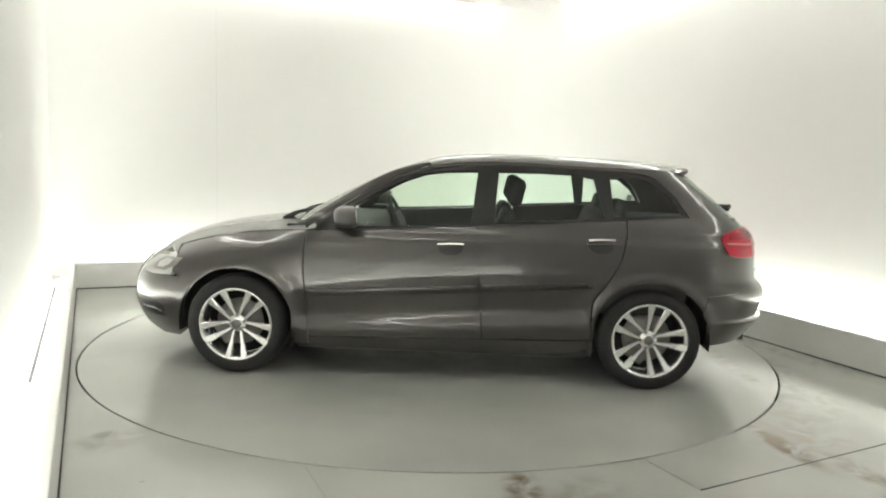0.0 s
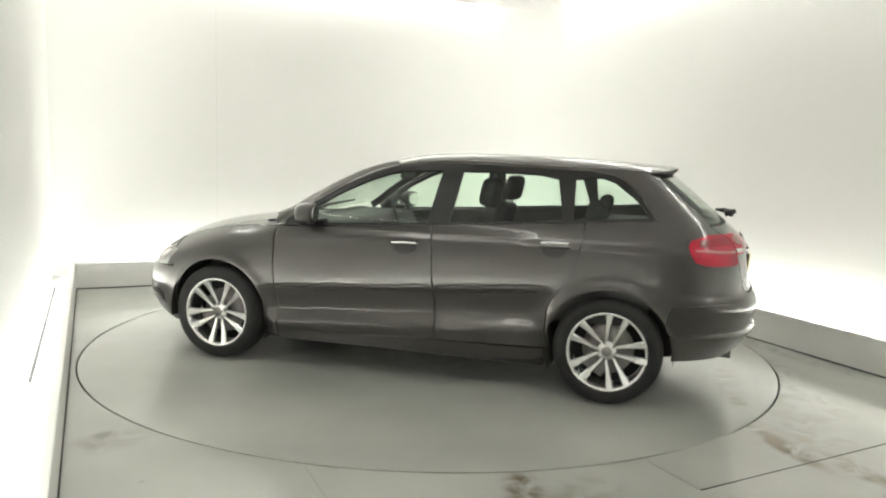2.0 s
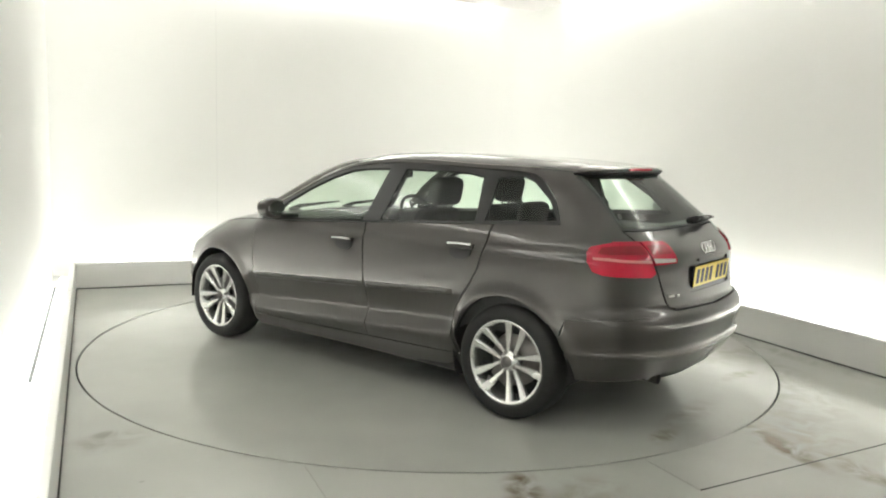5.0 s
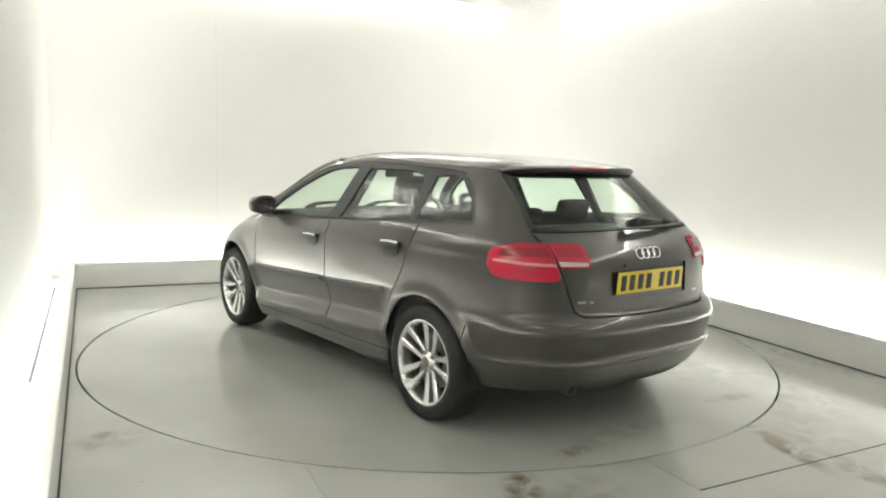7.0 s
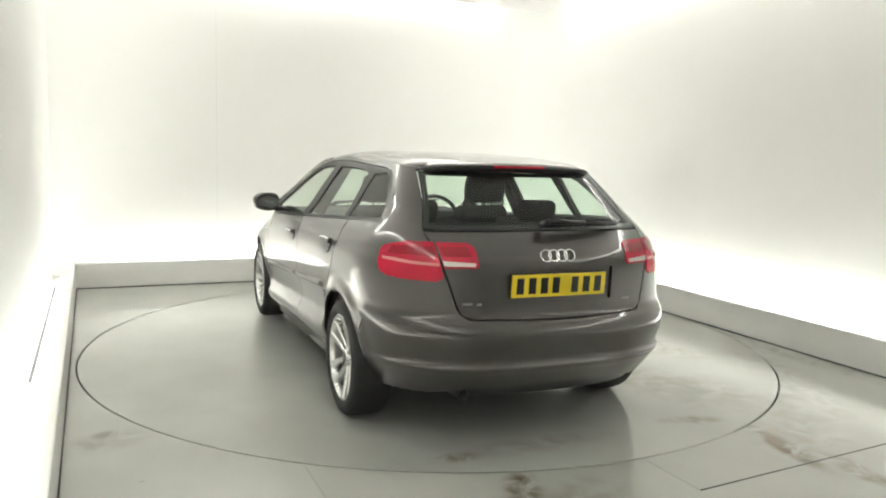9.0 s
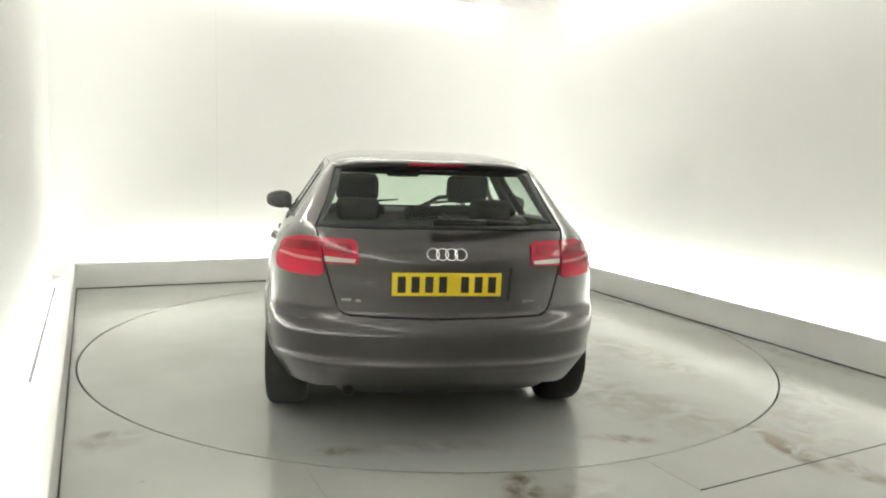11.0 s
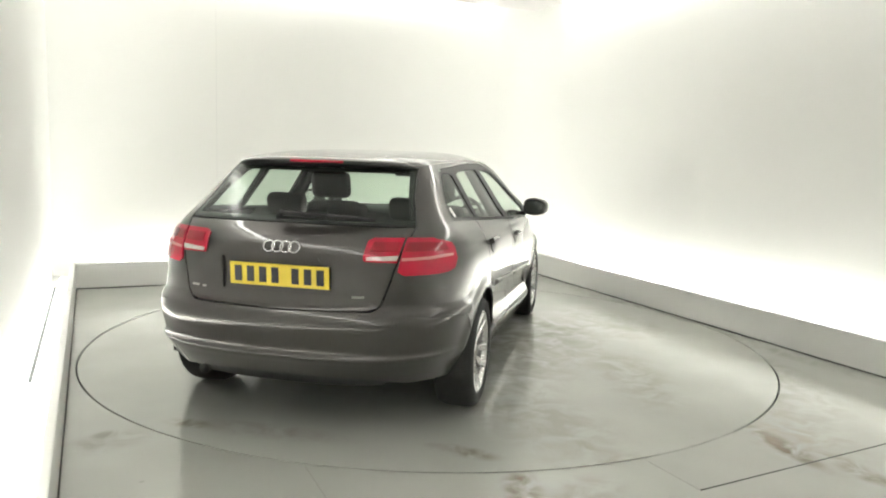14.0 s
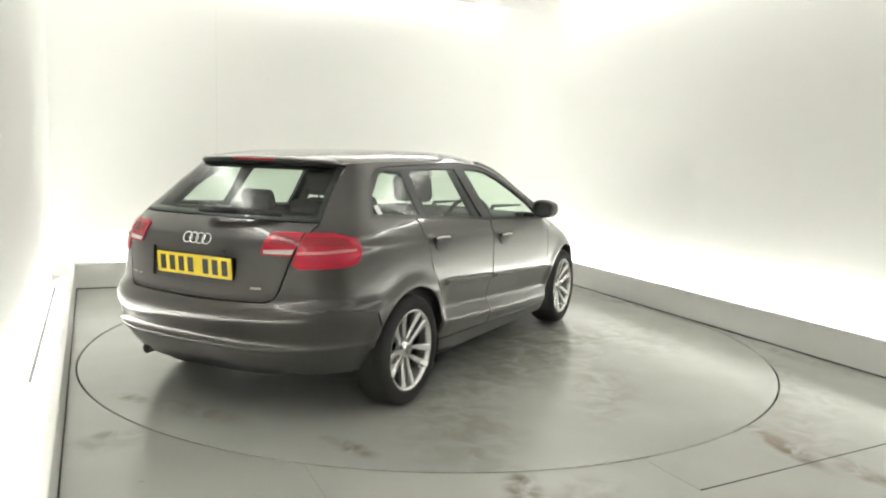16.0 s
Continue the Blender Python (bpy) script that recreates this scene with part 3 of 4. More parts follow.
for sd in (1, -1):
    panel("front_wing", nose, X((0.8545, 0.922), (0.8595, 0.66), (0.8285, 0.30), (0.831, 0.20), (0.945, 0.20)) + X(*arc(AX, 162, 25)) +
          X((1.64, 0.50), (1.67, 0.60), (1.735, 0.62), (1.725, 0.69), (1.75, 0.735)) + X(*along(WING_TOP, 1.73, 0.865, 10, -0.002)), M_PAINT, car, side=sd, step=0.019)
    door = panel("front_door", tail, X(*along(BELT, 0.853, -0.205, 6, -0.003)) + X((-0.236, 0.57), (-0.258, 0.285), (0.825, 0.262), (0.858, 0.66)), M_PAINT, car, side=sd, step=0.019)
    door_r = panel("rear_door", tail, X(*along(BELT, -0.209, -1.118, 6, -0.003)) + X((-1.121, 0.96), (-1.085, 0.80), (-1.02, 0.68), (-0.95, 0.585), (-0.928, 0.54), (-0.922, 0.42), (-0.94, 0.297), (-0.262, 0.285), (-0.24, 0.57)),
                   M_PAINT, car, side=sd, step=0.019)
    panel("sill", tail, X((0.83, 0.258), (-0.26, 0.281), (-0.945, 0.293), (-0.955, 0.18), (0.83, 0.18)), M_PAINT, car, side=sd, step=0.019)
    panel("rear_quarter", tail, X((-1.123, 0.96), (-1.088, 0.80), (-1.023, 0.68), (-0.954, 0.585), (-0.932, 0.54), (-0.926, 0.42), (-0.944, 0.297), (-0.955, 0.2)) +
          X(*arc(-AX, 18, 150)) + X((-1.63, 0.60), (-1.78, 0.618)) + Y((0.66, 0.635), (0.462, 0.660), (0.494, 0.673), (0.514, 0.70), (0.545, 0.80), (0.59, 0.96), (0.62, 1.055), (0.566, 1.18), (0.526, 1.336)) +
          X((-1.48, RAIL(-1.48)), (-1.40, RAIL(-1.40)), (-1.30, RAIL(-1.30)), (-1.12, RAIL(-1.12)), (-1.12, 1.339)) + X(*DLO_TOP[4:0:-1]) + X((-1.512, 1.072), (-1.32, 1.061), (-1.124, 1.046)), M_PAINT, car, side=sd, step=0.019)
    panel("window_surround", tail, X(*along(BELT, 0.80, -1.5, 10, 0.0)) + X(*DLO_TOP), M_TRIM, car, holes=[X(*FRONT_GLASS), X(*REAR_GLASS), X(*QUARTER_GLASS)],
          off=-0.004, side=sd, gap=0.001, depth=0.02, label="gloss black window surround")
    panel("cant_rail", tail, X(*DLO_TOP[4:]) + X(*along(RAIL, 0.80, -1.118, 16, 0.0)), M_PAINT, car, side=sd, gap=0.001)
    panel("side_window", tail, X(*FRONT_GLASS), M_GLASS, car, off=-0.010, gap=-0.004, depth=0, side=sd, label="clear front side window")
    panel("side_window", tail, X(*REAR_GLASS), M_GLASS_REAR, car, off=-0.010, gap=-0.004, depth=0, side=sd, label="clear rear side window")
    panel("quarter_window", tail, X(*QUARTER_GLASS), M_GLASS_REAR, car, off=-0.008, gap=-0.004, depth=0, side=sd, label="small fixed quarter window")
    # rub strips on the doors
    rub_strip(0.842, -0.222, door, sd)
    rub_strip(-0.250, -0.925, door_r, sd)
    # handles: dark hollow, grip, bright insert
    for dr, hx, hz in ((door, -0.05, 0.873), (door_r, -0.963, 0.913)):
        panel("handle_cup", tail, X((hx + 0.075, hz - 0.012), (hx - 0.078, hz - 0.008), (hx - 0.07, hz - 0.045), (hx - 0.035, hz - 0.066), (hx + 0.03, hz - 0.068), (hx + 0.068, hz - 0.048)),
              M_TRIM, dr, off=0.0055, depth=0.006, step=0.02, gap=0, side=sd, label="dark door handle cup")
        h = panel("handle", tail, X((hx + 0.088, hz - 0.016), (hx + 0.09, hz + 0.008), (hx, hz + 0.016), (hx - 0.088, hz + 0.012), (hx - 0.088, hz - 0.012), (hx, hz - 0.014)), M_PAINT, dr, off=0.030, depth=0.026, step=0.025, gap=0, side=sd)
        panel("handle_trim", tail, X((hx + 0.08, hz - 0.004), (hx + 0.08, hz + 0.005), (hx, hz + 0.011), (hx - 0.08, hz + 0.009), (hx - 0.08, hz - 0.002), (hx, hz)), M_CHROME, h, off=0.033, depth=0.004, step=0.025, gap=0, side=sd, label="bright handle insert")
    # lamps
    lamp = panel("tail_light", tail, X((-1.698, 0.950), (-1.712, 0.978), (-1.79, 0.999)) + Y((0.70, 1.005), (0.592, 1.006), (0.578, 0.893), (0.572, 0.850), (0.60, 0.832)) + X((-1.85, 0.836), (-1.79, 0.842), (-1.745, 0.858), (-1.712, 0.905)),
                 M_RED, car, off=0.007, depth=0.02, step=0.035, gap=0, side=sd, label="red outer tail light lens")
    panel("lens_bar", tail, X((-1.73, 0.925), (-1.80, 0.925)) + Y((0.70, 0.918), (0.585, 0.914), (0.585, 0.902), (0.70, 0.906)) + X((-1.80, 0.912), (-1.74, 0.915)), M_PINK, lamp, off=0.010, depth=0.006, step=0.03, gap=0, side=sd, label="pale reflector bar")
    panel("lens_bowl", tail, X((-1.76, 0.978), (-1.80, 0.982)) + Y((0.70, 0.985), (0.60, 0.985), (0.592, 0.945), (0.70, 0.945)) + X((-1.80, 0.942), (-1.75, 0.945)), M_RED2, lamp, off=0.0095, depth=0.004, step=0.03, gap=0, side=sd, label="dark red lens chamber")
    inner = panel("hatch_light", tail, Y((0.583, 1.005), (0.445, 1.004), (0.42, 0.99), (0.412, 0.91), (0.42, 0.897), (0.567, 0.893)), M_RED, car, off=0.007, depth=0.018, step=0.03, gap=0, side=sd, label="red inner tail light lens on the hatch")
    panel("lens_bar", tail, Y((0.57, 0.925), (0.425, 0.918), (0.43, 0.903), (0.565, 0.903)), M_CLEAR, inner, off=0.010, depth=0.006, step=0.03, gap=0, side=sd, label="clear reversing light bar")
    panel("lens_bowl", tail, Y((0.57, 0.985), (0.45, 0.985), (0.44, 0.945), (0.565, 0.945)), M_RED2, inner, off=0.0095, depth=0.004, step=0.03, gap=0, side=sd, label="dark red lens chamber")
    headlight = panel("headlight", nose, X((1.735, 0.600), (1.722, 0.69), (1.752, 0.765), (1.84, 0.752)) + Y((0.62, 0.725), (0.47, 0.695), (0.49, 0.59), (0.66, 0.588)), M_LENS, car, off=0.002, depth=0.03, gap=0.0, side=sd, label="clear headlight lens with bright reflector")
    panel("headlight_brow", nose, X((1.718, 0.715), (1.748, 0.776), (1.84, 0.760)) + Y((0.62, 0.733), (0.462, 0.702), (0.465, 0.684), (0.62, 0.709)) + X((1.84, 0.732), (1.762, 0.733)), M_PAINT, car, off=0.006, depth=0.012, gap=0, side=sd)
    panel("lamp_chamber", nose, Y((0.745, 0.705), (0.60, 0.695), (0.58, 0.65), (0.62, 0.615), (0.73, 0.62), (0.765, 0.66)), M_DISC, headlight, off=0.004, depth=0.003, gap=0, step=0.03, side=sd, label="grey round lamp chamber")
    panel("lamp_bowl", nose, Y((0.715, 0.69), (0.655, 0.688), (0.635, 0.655), (0.66, 0.63), (0.71, 0.635), (0.73, 0.66)), M_CHROME, headlight, off=0.007, depth=0.004, gap=0, step=0.03, side=sd, label="bright round reflector")
    panel("fog_grille", nose, X((1.80, 0.385), (1.85, 0.405)) + Y((0.72, 0.415), (0.60, 0.41), (0.59, 0.325), (0.72, 0.322)) + X((1.87, 0.326), (1.81, 0.335)), M_TRIM, car, off=0.004, depth=0.01, step=0.03, side=sd, label="black lower air intake with a bright blade")
    panel("intake_blade", nose, X((1.815, 0.360), (1.85, 0.367)) + Y((0.70, 0.375), (0.61, 0.375), (0.61, 0.364), (0.70, 0.364)) + X((1.855, 0.355), (1.815, 0.350)), M_CHROME, car, off=0.010, depth=0.008, step=0.03, gap=0, side=sd, label="bright intake blade")

# front bumper, grille, bonnet
panel("front_bumper", nose, X(*arc(AX, -12, 24, 5)) + X((1.665, 0.595)) + Y((0.67, 0.595), (0.49, 0.595), (0.47, 0.665), (0.0, 0.675), (0.0, 0.16), (0.5, 0.165)) + X((1.72, 0.18)), M_PAINT, car)
panel("front_bumper", nose, X(*arc(AX, -12, 24, 5)) + X((1.665, 0.595)) + Y((0.67, 0.595), (0.49, 0.595), (0.47, 0.665), (0.0, 0.675), (0.0, 0.16), (0.5, 0.165)) + X((1.72, 0.18)), M_PAINT, car, side=-1)
panel("grille", nose, Y((0.30, 0.66), (-0.30, 0.66), (-0.34, 0.50), (-0.24, 0.26), (0.24, 0.26), (0.34, 0.50)), M_TRIM, car, off=0.006, label="black single-frame radiator grille")


def bonnet_skin(q, s):
    """q along the car (x), s from -1 to 1 across."""
    x = q
    zt = WING_TOP(x)
    ye = tail_or_nose_y(x, zt)
    zc = BONNET_C(x)
    return Vector((x, ye * s, zc - (zc - zt) * abs(s) ** 2.4))


BONNET_C = curve((0.7, 0.985), (0.95, 0.968), (1.1, 0.955), (1.4, 0.922), (1.6, 0.888), (1.78, 0.84), (1.9, 0.79), (2.0, 0.73), (2.06, 0.68))


def tail_or_nose_y(x, z):
    return nose(find_q(nose, 0, x, z), z).y


def grid_panel(name, fn, us, vs, mat, parent, label="", flip=False):
    """A smooth panel over a grid of two parameters."""
    co = [fn(u, v) for u in us for v in vs]
    n = len(vs)
    faces = [(i * n + j, (i + 1) * n + j, (i + 1) * n + j + 1, i * n + j + 1) for i in range(len(us) - 1) for j in range(n - 1)]
    if flip:
        faces = [f[::-1] for f in faces]
    me = bpy.data.meshes.new(name)
    me.from_pydata(co, [], faces)
    for p in me.polygons:
        p.use_smooth = True
    me.materials.append(mat)
    ob = new(name, me)
    ob.parent = parent
    if label:
        ob["label"] = label
    return ob


def span(a, b, n):
    return [a + (b - a) * i / n for i in range(n + 1)]


grid_panel("bonnet", bonnet_skin, span(0.80, 1.90, 24), span(-0.995, 0.995, 28), M_PAINT, car)


def nose_cap(q, s):
    a, b = bonnet_skin(1.90, s), nose(find_q(nose, 1, min(abs(a_y(s)), 0.47), 0.665) * (1 if s >= 0 else -1), 0.665)
    return a.lerp(b, q)


def a_y(s):
    return bonnet_skin(1.90, s).y * 0.9


grid_panel("bonnet_lip", nose_cap, span(0, 1, 4), span(-0.99, 0.99, 20), M_PAINT, car)


# roof between the rails
def roof_skin(x, s):
    zr = RAIL(x)
    yr = half_width(x, zr) if x > -0.85 else tail(find_q(tail, 0, x, zr), zr).y
    zc = max(ROOF_C(x), zr + 0.004)
    return Vector((x, yr * s, zc - (zc - zr) * abs(s) ** 6))


grid_panel("roof", roof_skin, span(0.12, -1.545, 40), span(-0.998, 0.998, 36), M_PAINT, car)


def edge_pt(k):
    """Windscreen's side edge, k 0 at the bottom, 1 at the top."""
    x = 0.84 + (0.10 - 0.84) * k
    z = RAIL(x - 0.035) + 0.012
    return Vector((x + 0.03, half_width(x, z) - 0.012, z + 0.004))


def screen_skin(k, s):
    e = edge_pt(k)
    c = Vector((1.05 + (0.155 - 1.05) * k, 0, 0.945 + 0.432 * k + 0.035 * math.sin(math.pi * k)))
    f = abs(s) ** 2.2
    return Vector((c.x + (e.x - c.x) * f, e.y * s, c.z + (e.z - c.z) * f))


def pillar_skin(k, f):
    a = edge_pt(k)
    x = 0.855 + (0.09 - 0.855) * k
    z = RAIL(x)
    b = Vector((x, half_width(x, z), z))
    p = a.lerp(b, f)
    return p + Vector((0.004, 0.006, 0.006)) * math.sin(math.pi * f)


grid_panel("windscreen", screen_skin, span(0.0, 1, 20), span(-0.99, 0.99, 24), M_GLASS, car, "clear raked windscreen")
for sd in (1, -1):
    grid_panel("pillar", lambda k, f: Vector((pillar_skin(k, f).x, sd * pillar_skin(k, f).y, pillar_skin(k, f).z)), span(0, 1.0, 24), span(-0.03, 1, 6), M_PAINT, car)


def header_skin(k, s):
    a, b = screen_skin(1, s), roof_skin(0.12, s)
    return a.lerp(b, k)


grid_panel("roof_header", header_skin, span(0, 1, 3), span(-0.99, 0.99, 24), M_PAINT, car)

# ---- tail ----
RECESS = Y((0.315, 0.888), (-0.315, 0.888), (-0.30, 0.735), (0.30, 0.735))
hatch = panel("hatch", tail, Y((0.490, 0.676), (0.510, 0.70), (0.541, 0.80), (0.586, 0.96), (0.617, 1.052), (0.0, 1.058), (-0.617, 1.052), (-0.586, 0.96), (-0.541, 0.80), (-0.510, 0.70), (-0.490, 0.676), (-0.45, 0.664), (0.0, 0.655), (0.45, 0.664)),
              M_PAINT, car, holes=[RECESS], depth=0.03)
panel("plate_recess", tail, RECESS, M_PAINT, hatch, off=-0.016, gap=-0.002, depth=0)
panel("window_frame", tail, Y((0.617, 1.058), (0.567, 1.18), (0.523, 1.334), (-0.523, 1.334), (-0.567, 1.18), (-0.617, 1.058), (0.0, 1.062)), M_TRIM, hatch,
      holes=[Y((0.58, 1.085), (0.536, 1.19), (0.496, 1.318), (-0.496, 1.318), (-0.536, 1.19), (-0.58, 1.085), (0.0, 1.089))], off=-0.004, depth=0.01, label="black border of the rear window")
panel("rear_window", tail, Y((0.612, 1.064), (0.562, 1.18), (0.518, 1.330), (-0.518, 1.330), (-0.562, 1.18), (-0.612, 1.064), (0.0, 1.068)), M_GLASS_REAR, hatch, off=0.0, depth=0.0, label="raked rear window")

RB_TOP = Y((0.66, 0.6335), (0.505, 0.660), (0.46, 0.656), (0.0, 0.647), (-0.46, 0.656), (-0.505, 0.660), (-0.66, 0.6335))


def q_of(x, z, sg):
    return ("q", sg * find_q(tail, 0, x, z), z)


left_end = [q_of(x, z, 1) for x, z in [(-1.775, 0.6165), (-1.63, 0.5985)] + arc(-AX, 151, 186, 6)]
right_end = [q_of(x, z, -1) for x, z in ([(-1.775, 0.6165), (-1.63, 0.5985)] + arc(-AX, 151, 186, 6))[::-1]]
qs = lambda y, z: ("q", math.copysign(find_q(tail, 1, abs(y), z), y), z)
bumper_pts = [qs(p[1], p[2]) for p in RB_TOP] + [right_end[-1 - i] for i in range(len(right_end))] + [qs(-0.60, 0.285), qs(-0.45, 0.318), qs(0.0, 0.330), qs(0.45, 0.318), qs(0.60, 0.285)] + left_end[::-1]
bumper = panel("rear_bumper", tail, bumper_pts, M_PAINT, car, gap=-0.0018, depth=0.015, off=0.0008, step=0.018)
panel("valance", tail, [qs(-0.56, 0.310), qs(-0.43, 0.328), qs(0, 0.340), qs(0.43, 0.328), qs(0.56, 0.310), qs(0.50, 0.262), qs(0, 0.258), qs(-0.50, 0.262)], M_TRIM, car, off=-0.012, depth=0.02, label="dark plastic lower valance")

# spoiler over the rear window
SPOILER_Y = tail(find_q(tail, 0, -1.515, 1.325), 1.325).y - 0.004
ROOF_END = roof_skin(-1.47, 0.985) + Vector((0, 0.002, 0.002))
GLASS_END = tail(find_q(tail, 1, 0.530, 1.337), 1.337) + Vector((-0.004, 0.003, 0.002))
def spoiler_skin(k, s):
    prof = [(-1.50, 1.387), (-1.56, 1.382), (-1.602, 1.375), (-1.614, 1.366), (-1.611, 1.353), (-1.603, 1.342), (-1.580, 1.330)]
    i = min(int(k * 6), 5)
    f = k * 6 - i
    x = prof[i][0] + (prof[i + 1][0] - prof[i][0]) * f
    z = prof[i][1] + (prof[i + 1][1] - prof[i][1]) * f
    a = abs(s)
    p = Vector((x + 0.05 * a * a, SPOILER_Y * s / 1.02, z - 0.012 * a ** 2.5))
    # the ends run out into the roof's edge and the corner of the window
    end = ROOF_END.lerp(GLASS_END, min(1.0, k / 0.55))
    end = Vector((end.x, math.copysign(end.y, s), end.z))
    return p.lerp(end, smooth01(0.90, 1.02, a))


ACROSS = [-1.02, -1.005, -0.99, -0.975, -0.96] + span(-0.94, 0.94, 24) + [0.96, 0.975, 0.99, 1.005, 1.02]
spoiler = grid_panel("spoiler", spoiler_skin, span(0, 0.48, 6), ACROSS, M_PAINT, car)
grid_panel("spoiler_underside", spoiler_skin, span(0.48, 1, 6), ACROSS[1:-1], M_TRIM, spoiler, "black spoiler lip and underside")
bm = bmesh.new()
box(bm, -1.6165, -1.59, -0.15, 0.15, 1.355, 1.367, 0.002)
part("brake_light", bm, M_RED, spoiler, "red high-level brake light")

# number plate with plain bars
plate = tagged(new("number_plate"), "yellow rear number plate with dark characters shown as bars")
plate.parent = hatch
PLX = -2.058
PM = pose(PLX, 0, 0.812, 0, -4, 0)
bm = bmesh.new()
box(bm, -0.006, 0.006, -0.261, 0.261, -0.0565, 0.0565, 0.003, m=PM)
part("backing", bm, M_TRIM, plate)
bm = bmesh.new()
box(bm, -0.010, 0.0, -0.260, 0.260, -0.0555, 0.0555, 0.002, m=PM)
part("face", bm, M_PLATE, plate, "reflective yellow face")
for i, yy in enumerate((0.215, 0.150, 0.085, 0.020, -0.085, -0.150, -0.215)):
    bm = bmesh.new()
    box(bm, -0.012, -0.0095, yy - 0.019, yy + 0.019, -0.039, 0.039, m=PM)
    part("character_bar", bm, M_INK, plate)
# badges as plain bright shapes
badge = new("badge")
badge.parent = hatch
badge["label"] = "row of plain bright rings on the hatch"
BZ = 0.950
for yy in (-0.066, -0.022, 0.022, 0.066):
    bm = bmesh.new()
    loops = []
    for i in range(28):
        a = 2 * math.pi * i / 28
        e = Vector((0, math.cos(a), math.sin(a)))
        loops.append([bm.verts.new(e * (0.0285 + 0.0042 * math.cos(b)) + Vector((0.0042 * math.sin(b), 0, 0))) for b in (0, math.pi / 3, 2 * math.pi / 3, math.pi, 4 * math.pi / 3, 5 * math.pi / 3)])
    for i in range(28):
        for j in range(6):
            bm.faces.new((loops[i][j], loops[i - 1][j], loops[i - 1][(j + 1) % 6], loops[i][(j + 1) % 6]))
    bmesh.ops.transform(bm, matrix=pose(-TAIL_X(BZ) - 0.003 + 0.10 * yy * yy, yy, BZ, 0, 22, 0), verts=bm.verts)
    part("ring", bm, M_CHROME, badge, "", True)
for yy, zz, w in ((0.47, 0.732, 0.024), (0.415, 0.730, 0.012), (-0.40, 0.728, 0.030)):
    q = find_q(tail, 1, abs(yy), zz)
    p = tail(q, zz)
    bm = bmesh.new()
    box(bm, -0.003, 0.003, -w, w, -0.006, 0.006, 0.002, m=pose(p.x - 0.001, yy, zz, 0, 0, -math.degrees(0.22 * yy / 0.45)))
    part("model_badge", bm, M_DISC, hatch, "small silver lettering shown as a bar")
# boot handle strip above the plate
panel("boot_handle", tail, Y((0.20, 0.905), (-0.20, 0.905), (-0.21, 0.888), (0.21, 0.888)), M_PAINT, hatch, off=0.014, depth=0.03)

# rear wiper
def rod(bm, a, b, r0, r1, seg=10):
    a, b = Vector(a), Vector(b)
    d = b - a
    m = Matrix.Translation((a + b) / 2) @ d.to_track_quat("Z", "Y").to_matrix().to_4x4()
    bmesh.ops.create_cone(bm, segments=seg, radius1=r0, radius2=r1, depth=d.length, cap_ends=True, matrix=m)


bm = bmesh.new()
rod(bm, (-1.92, 0.03, 1.088), (-1.985, 0.03, 1.112), 0.019, 0.015, 16)
wiper = part("wiper_hub", bm, M_TRIM, car, "black rear wiper hub", True)
bm = bmesh.new()
rod(bm, (-1.975, 0.03, 1.108), (-1.955, -0.20, 1.100), 0.013, 0.010)
rod(bm, (-1.955, -0.20, 1.100), (-1.915, -0.40, 1.090), 0.010, 0.007)
part("wiper_arm", bm, M_TRIM, wiper, "", True)
bm = bmesh.new()
rod(bm, (-1.958, 0.06, 1.092), (-1.940, -0.20, 1.096), 0.017, 0.017)
rod(bm, (-1.940, -0.20, 1.096), (-1.890, -0.43, 1.088), 0.017, 0.009)
part("wiper_blade", bm, M_RUBBER, wiper, "", True)

# exhaust
bm = bmesh.new()
rod(bm, (-1.75, 0.455, 0.292), (-1.985, 0.455, 0.280), 0.029, 0.029, 20)
pipe = part("exhaust_tip", bm, M_PIPE, car, "round steel exhaust tip", True)
bm = bmesh.new()
rod(bm, (-1.96, 0.455, 0.2813), (-1.9865, 0.455, 0.280), 0.0255, 0.025, 20)
part("exhaust_bore", bm, M_DARK, pipe, "dark exhaust bore", True)


# ---- wheels ----
def lathe(prof, seg=48, axis_y=True):
    bm = bmesh.new()
    rows = []
    for r, y in prof:
        rows.append([bm.verts.new((r * math.cos(2 * math.pi * i / seg), y, r * math.sin(2 * math.pi * i / seg))) for i in range(seg)])
    for a, b in zip(rows, rows[1:]):
        for i in range(seg):
            j = (i + 1) % seg
            bm.faces.new((a[i], a[j], b[j], b[i]))
    return bm


